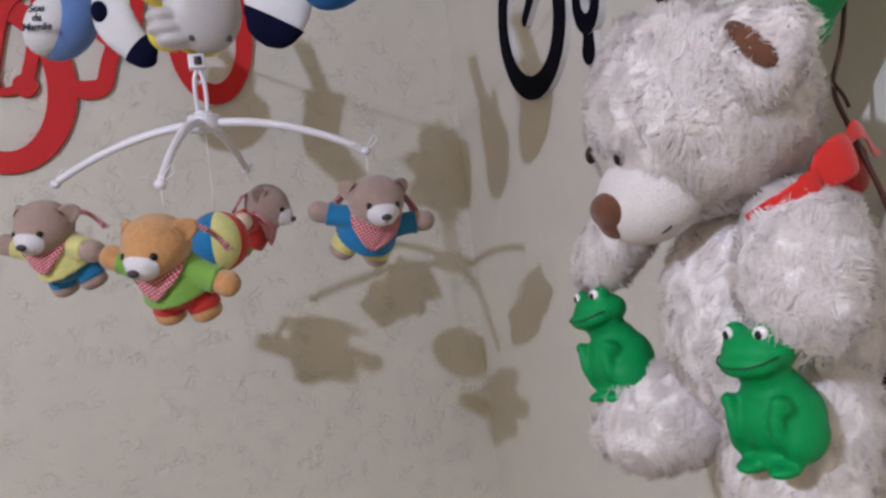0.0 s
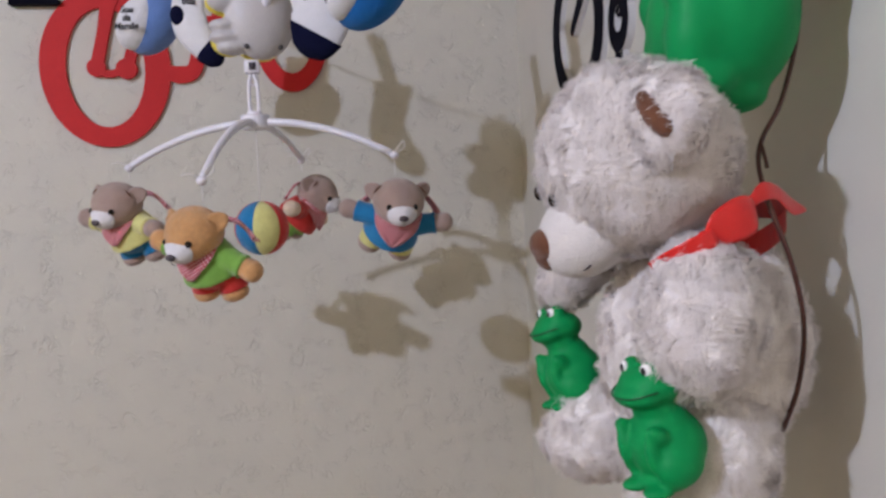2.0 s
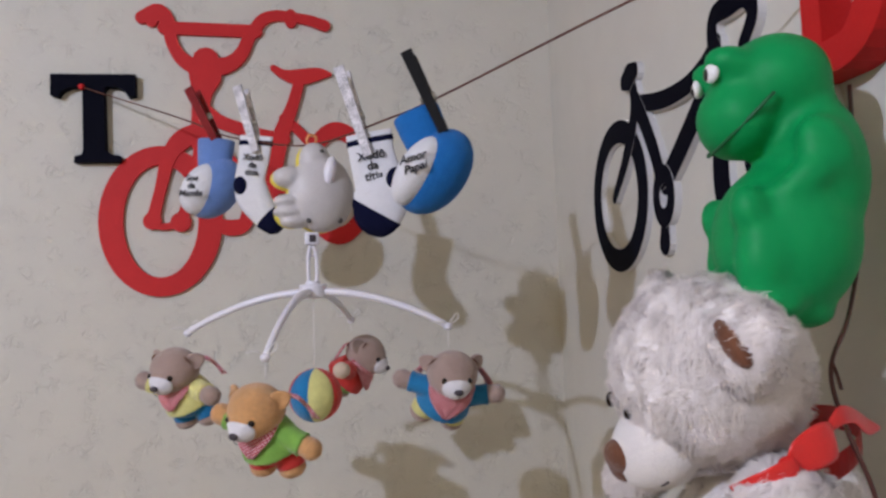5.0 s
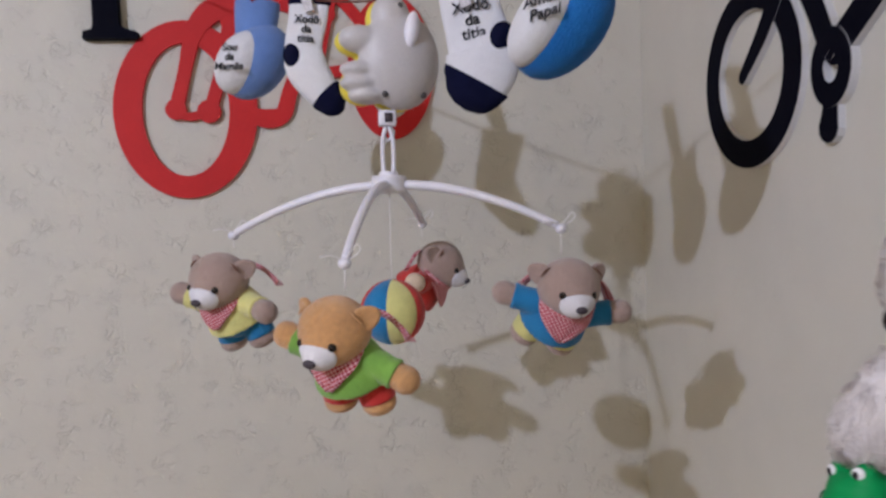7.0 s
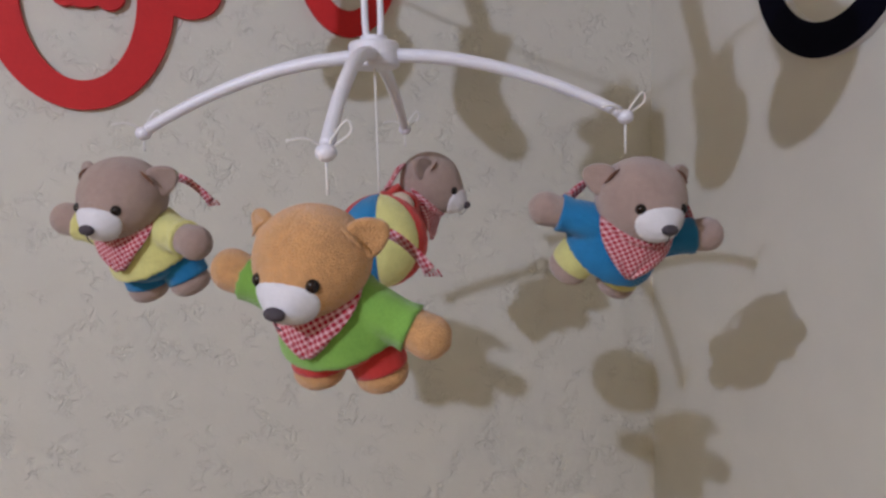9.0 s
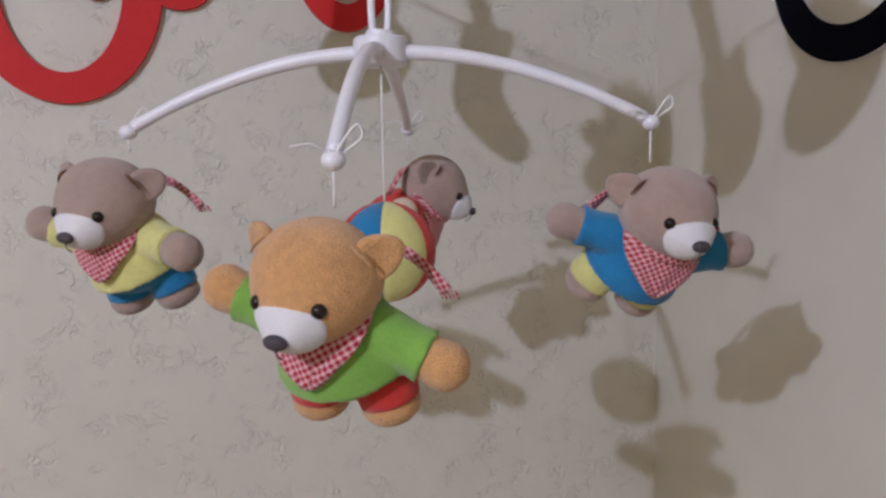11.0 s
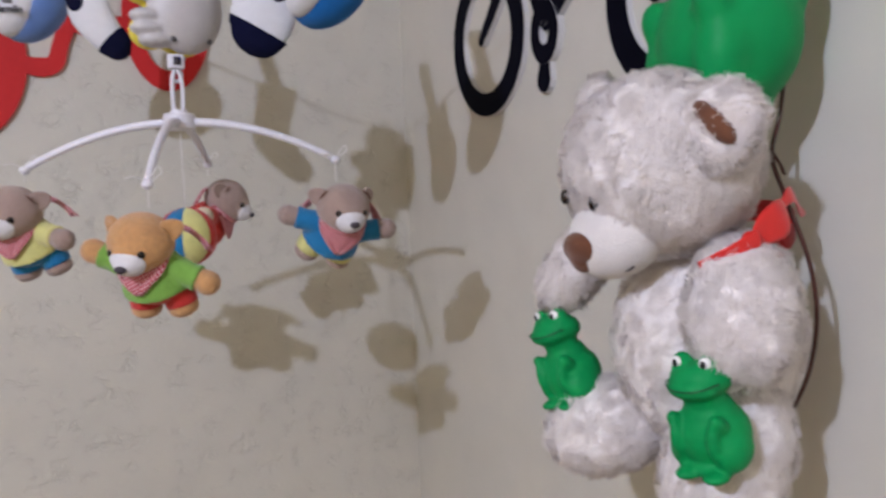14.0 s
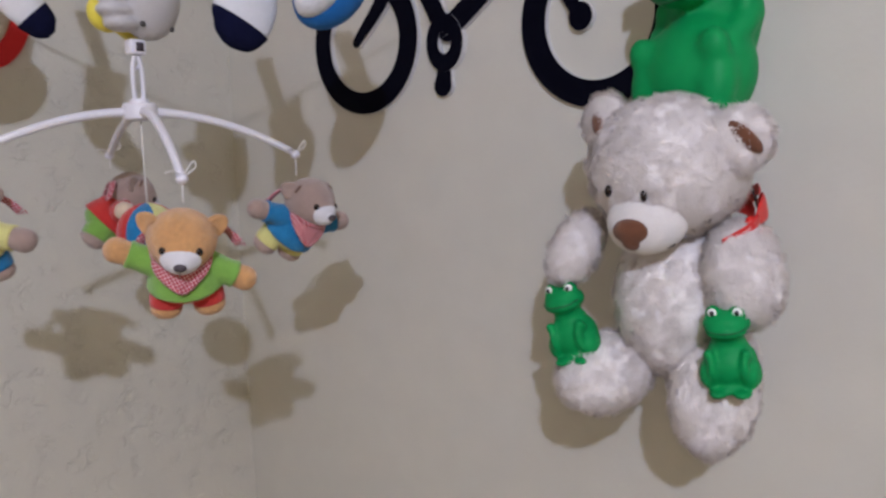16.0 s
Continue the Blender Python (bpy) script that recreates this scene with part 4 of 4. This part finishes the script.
def plush_bear():
    t = thing("plush_bear", HUNG @ Matrix.Translation((-0.115, -0.95, 1.55)), "large cream fluffy plush bear with red ribbon hung on wall", "plush bear")
    O = Vector((-0.115, -0.95, 1.55))

    def at(x, y, z):
        return (x - O.x, y - O.y, z - O.z)

    furry("torso", at(-0.092, -0.954, 1.632), (0.082, 0.073, 0.094), (0, 0, 0), t, count=22000)
    head = furry("head", at(-0.147, -0.960, 1.779), (0.073, 0.083, 0.075), (0, 0, 0), t, count=34000, bare=[at(-0.2125, -0.966, 1.752), at(-0.2125, -0.927, 1.757)])
    furry("arm", at(-0.134, -1.036, 1.667), (0.043, 0.038, 0.056), (-10, 12, 0), t, count=15000)
    furry("arm", at(-0.160, -0.856, 1.690), (0.026, 0.027, 0.047), (10, 36, 0), t, count=8500)
    furry("leg", at(-0.140, -0.882, 1.546), (0.064, 0.050, 0.043), (0, -15, -15), t, count=13000)
    furry("leg", at(-0.117, -1.000, 1.540), (0.052, 0.045, 0.076), (0, 20, 0), t, count=15000)
    furry("ear", at(-0.158, -1.038, 1.803), (0.019, 0.031, 0.035), (35, 10, 25), head, count=7500, length=0.009)
    furry("ear", at(-0.157, -0.893, 1.831), (0.016, 0.028, 0.029), (-35, 10, -20), head, count=5500, length=0.009)
    bm = ball(at(-0.171, -1.050, 1.806), (0.008, 0.0085, 0.022), (-44, 12, 25))
    ell(bm, at(-0.172, -1.040, 1.804), (0.007, 0.007, 0.011), (-70, 12, 25))
    ear = part("inner_ear", bm, M["brown_suede"], head, "brown suede inner ear")
    fuse(ear, 0.0016, 4)
    part("inner_ear", ball(at(-0.1735, -0.895, 1.826), (0.006, 0.009, 0.017), (-30, 10, -20)), M["brown_suede"], head, "brown suede inner ear")
    muz = part("muzzle", ball(at(-0.186, -0.957, 1.727), (0.042, 0.043, 0.033), (0, -38, 0), 32, 22), M["short_fur"], head, "short white plush muzzle")
    bm = ball(at(-0.2180, -0.954, 1.717), (0.013, 0.0205, 0.0135), (0, -30, 0))
    ell(bm, at(-0.2185, -0.954, 1.708), (0.009, 0.011, 0.012), (0, -30, 0))
    nose = part("nose", bm, M["brown_suede"], muz, "brown suede nose")
    fuse(nose, 0.0016, 6)
    part("mouth", tube(bmesh.new(), [at(-0.196, -0.990, 1.703), at(-0.1975, -0.987, 1.7005), at(-0.199, -0.983, 1.699)], 0.0008, 6), M["nose_grey"], muz)
    for y, z in ((-0.966, 1.752), (-0.927, 1.757)):
        part("eye", ball(at(-0.2150, y, z), (0.0042, 0.0036, 0.0062)), M["bead"], head, "small glossy black eye")
    # ribbon round the neck, bow at the back
    n, bm, rows = 40, bmesh.new(), []
    for k in (-1, 1):
        rows.append([bm.verts.new(at(-0.086 + 0.046 * math.cos(g), -0.962 + 0.068 * math.sin(g), 1.716 + 0.022 * math.cos(g) + 0.009 * k)) for g in np.linspace(0, 2 * math.pi, n + 1)[:-1]])
    for j in range(n):
        bm.faces.new((rows[0][j], rows[0][(j + 1) % n], rows[1][(j + 1) % n], rows[1][j]))
    bmesh.ops.solidify(bm, geom=bm.faces[:], thickness=0.0012)
    rib = part("ribbon", bm, M["satin"], t, "shiny red satin ribbon")
    part("bow_knot", ball(at(-0.133, -1.043, 1.720), (0.007, 0.006, 0.008)), M["satin"], rib)
    for pts, rr in (([(-0.166, -1.026, 1.704), (-0.154, -1.040, 1.710), (-0.142, -1.048, 1.717), (-0.130, -1.050, 1.724)], [0.0030, 0.0075, 0.0080, 0.0060]),
                    ([(-0.134, -1.046, 1.722), (-0.126, -1.049, 1.728), (-0.112, -1.050, 1.735), (-0.100, -1.045, 1.738), (-0.094, -1.038, 1.736)], [0.0045, 0.0125, 0.0145, 0.0120, 0.0050]),
                    ([(-0.098, -1.040, 1.745), (-0.086, -1.036, 1.752), (-0.070, -1.026, 1.750), (-0.052, -1.014, 1.740), (-0.034, -1.004, 1.736)], [0.0040, 0.0065, 0.0060, 0.0070, 0.0015])):
        part("bow_loop", tube(bmesh.new(), [at(*p) for p in pts], rr, 14, 6, ((0.55, -0.75, 0.25), 0.16)), M["satin"], rib)


plush_bear()


# ---------- rubber frogs ----------
def frog_mesh(h, hunch):
    bm = bmesh.new()

    def e(c, r, rot=(0, 0, 0)):
        ell(bm, tuple(h * v for v in c), tuple(h * v for v in r), rot, 24, 16)

    if hunch:
        e((0, 0.02, 0.29), (0.27, 0.235, 0.27))
        e((0, 0.03, 0.05), (0.17, 0.14, 0.06))
        e((0, 0.115, 0.52), (0.235, 0.165, 0.27), (6, 0, 0))
        e((0, 0.07, 0.70), (0.16, 0.13, 0.16))
        e((0, 0.000, 0.825), (0.205, 0.180, 0.165))
        e((0, -0.130, 0.700), (0.180, 0.130, 0.140), (10, 0, 0))
        e((0, -0.115, 0.785), (0.155, 0.110, 0.085))
        for s in (-1, 1):
            e((s * 0.092, -0.165, 0.868), (0.080, 0.095, 0.060), (-16, 0, 0))
            e((s * 0.19, -0.150, 0.375), (0.070, 0.062, 0.085), (10, 0, 0))
            e((s * 0.18, -0.105, 0.235), (0.090, 0.090, 0.150), (-8, 0, 0))
            e((s * 0.17, -0.080, 0.085), (0.085, 0.110, 0.060))
            e((s * 0.205, 0.085, 0.560), (0.065, 0.085, 0.120), (30, 0, s * 6))
            e((s * 0.220, 0.030, 0.480), (0.056, 0.100, 0.062), (42, 0, s * -8))
            e((s * 0.205, -0.030, 0.425), (0.052, 0.056, 0.056))
    else:
        e((0, 0.07, 0.34), (0.285, 0.285, 0.27), (10, 0, 0))
        e((0, 0.03, 0.09), (0.20, 0.20, 0.09))
        e((0, 0.03, 0.50), (0.21, 0.21, 0.19), (16, 0, 0))
        e((0, -0.03, 0.64), (0.17, 0.17, 0.12))
        e((0, -0.05, 0.79), (0.245, 0.225, 0.150))
        e((0, -0.16, 0.735), (0.215, 0.165, 0.100), (6, 0, 0))
        for s in (-1, 1):
            e((s * 0.120, -0.10, 0.910), (0.085, 0.085, 0.085))
            e((s * 0.19, 0.02, 0.24), (0.13, 0.20, 0.17), (18, 0, 0))
            e((s * 0.12, -0.13, 0.05), (0.10, 0.13, 0.05))
            e((s * 0.19, -0.16, 0.47), (0.060, 0.100, 0.060), (-30, 0, s * -10))
            e((s * 0.16, -0.19, 0.33), (0.050, 0.060, 0.150), (10, 0, 0))
    return bm


def frog(m, h, label, group, hunch=False):
    t = thing("rubber_frog", m, label, "frog toy", group)
    body = part("body", frog_mesh(h, hunch), M["rubber"], t)
    rm = body.modifiers.new("skin", "REMESH")
    rm.mode, rm.voxel_size, rm.use_smooth_shade = "VOXEL", h * 0.018, True
    sm = body.modifiers.new("soft", "SMOOTH")
    sm.factor, sm.iterations = 0.5, 14
    ex, ey, ez, er = (0.100, -0.232, 0.838, 0.036) if hunch else (0.125, -0.170, 0.922, 0.050)
    for s in (-1, 1):
        eye = part("eye", ball((h * s * ex, h * ey, h * ez), (h * er, h * er * 0.55, h * er * 0.95), (0, 0, s * 20)), M["eye_white"], t, "white painted eye")
        part("pupil", ball((h * s * (ex - 0.004), h * (ey - er * 0.50), h * (ez - 0.006)), (h * er * 0.52, h * er * 0.2, h * er * 0.58)), M["eye_black"], eye, "black pupil")
    if hunch:
        lips = [(h * 0.192 * math.sin(g), h * (-0.050 - 0.168 * math.cos(g)), h * (0.760 - 0.180 * math.cos(g))) for g in np.linspace(-1.5, 1.5, 13)]
    else:
        lips = [(h * 0.218 * math.sin(g), h * (-0.14 - 0.190 * math.cos(g)), h * (0.725 + 0.05 * math.sin(abs(g)) ** 3)) for g in np.linspace(-1.5, 1.5, 13)]
    part("mouth", tube(bmesh.new(), lips, h * 0.007, 6, 3), M["lip"], t)
    return t


frog(HUNG @ Matrix.Translation((-0.174, -0.864, 1.560)) @ pose(0, 0, 0, 0, -10, -82), 0.095, "small green rubber frog toy sitting on plush bear's leg", "small frogs on the bear")
frog(HUNG @ Matrix.Translation((-0.165, -1.036, 1.548)) @ pose(0, 0, 0, 0, -4, -75), 0.095, "small green rubber frog toy sitting on plush bear's leg", "small frogs on the bear")
frog(HUNG @ Matrix.Translation((-0.086, -0.966, 1.812)) @ pose(0, 0, 0, -2, 0, -103), 0.238, "large green rubber frog hanging below red letter", "large hanging frog", True)

# ---------- wire that carries frog and bear ----------
bm = tube(bmesh.new(), [(-0.012, -0.965, 2.008), (-0.014, -0.968, 1.95), (-0.016, -0.970, 1.88), (-0.040, -0.985, 1.82), (-0.070, -1.004, 1.784), (-0.080, -1.026, 1.752),
                        (-0.066, -1.036, 1.70), (-0.056, -1.034, 1.655), (-0.056, -1.026, 1.61), (-0.060, -1.010, 1.57)], 0.0019, 7, 6)
bm.transform(HUNG)
wire = tagged(part("hanging_wire", bm, M["wire"]), "dark brown wire looping behind the plush bear", "wire")
bm = tube(bmesh.new(), [(-0.068, -1.002, 1.787), (-0.072, -1.014, 1.776), (-0.074, -1.020, 1.768)], 0.0015, 6)
bm.transform(HUNG)
part("wire_end", bm, M["wire"], wire)
bm = tube(bmesh.new(), [(-0.060, -1.010, 1.570), (-0.055, -0.940, 1.556), (-0.064, -0.880, 1.545), (-0.070, -0.867, 1.532), (-0.070, -0.868, 1.510)], 0.0016, 6)
bm.transform(HUNG)
part("loose_end", bm, M["wire"], wire)
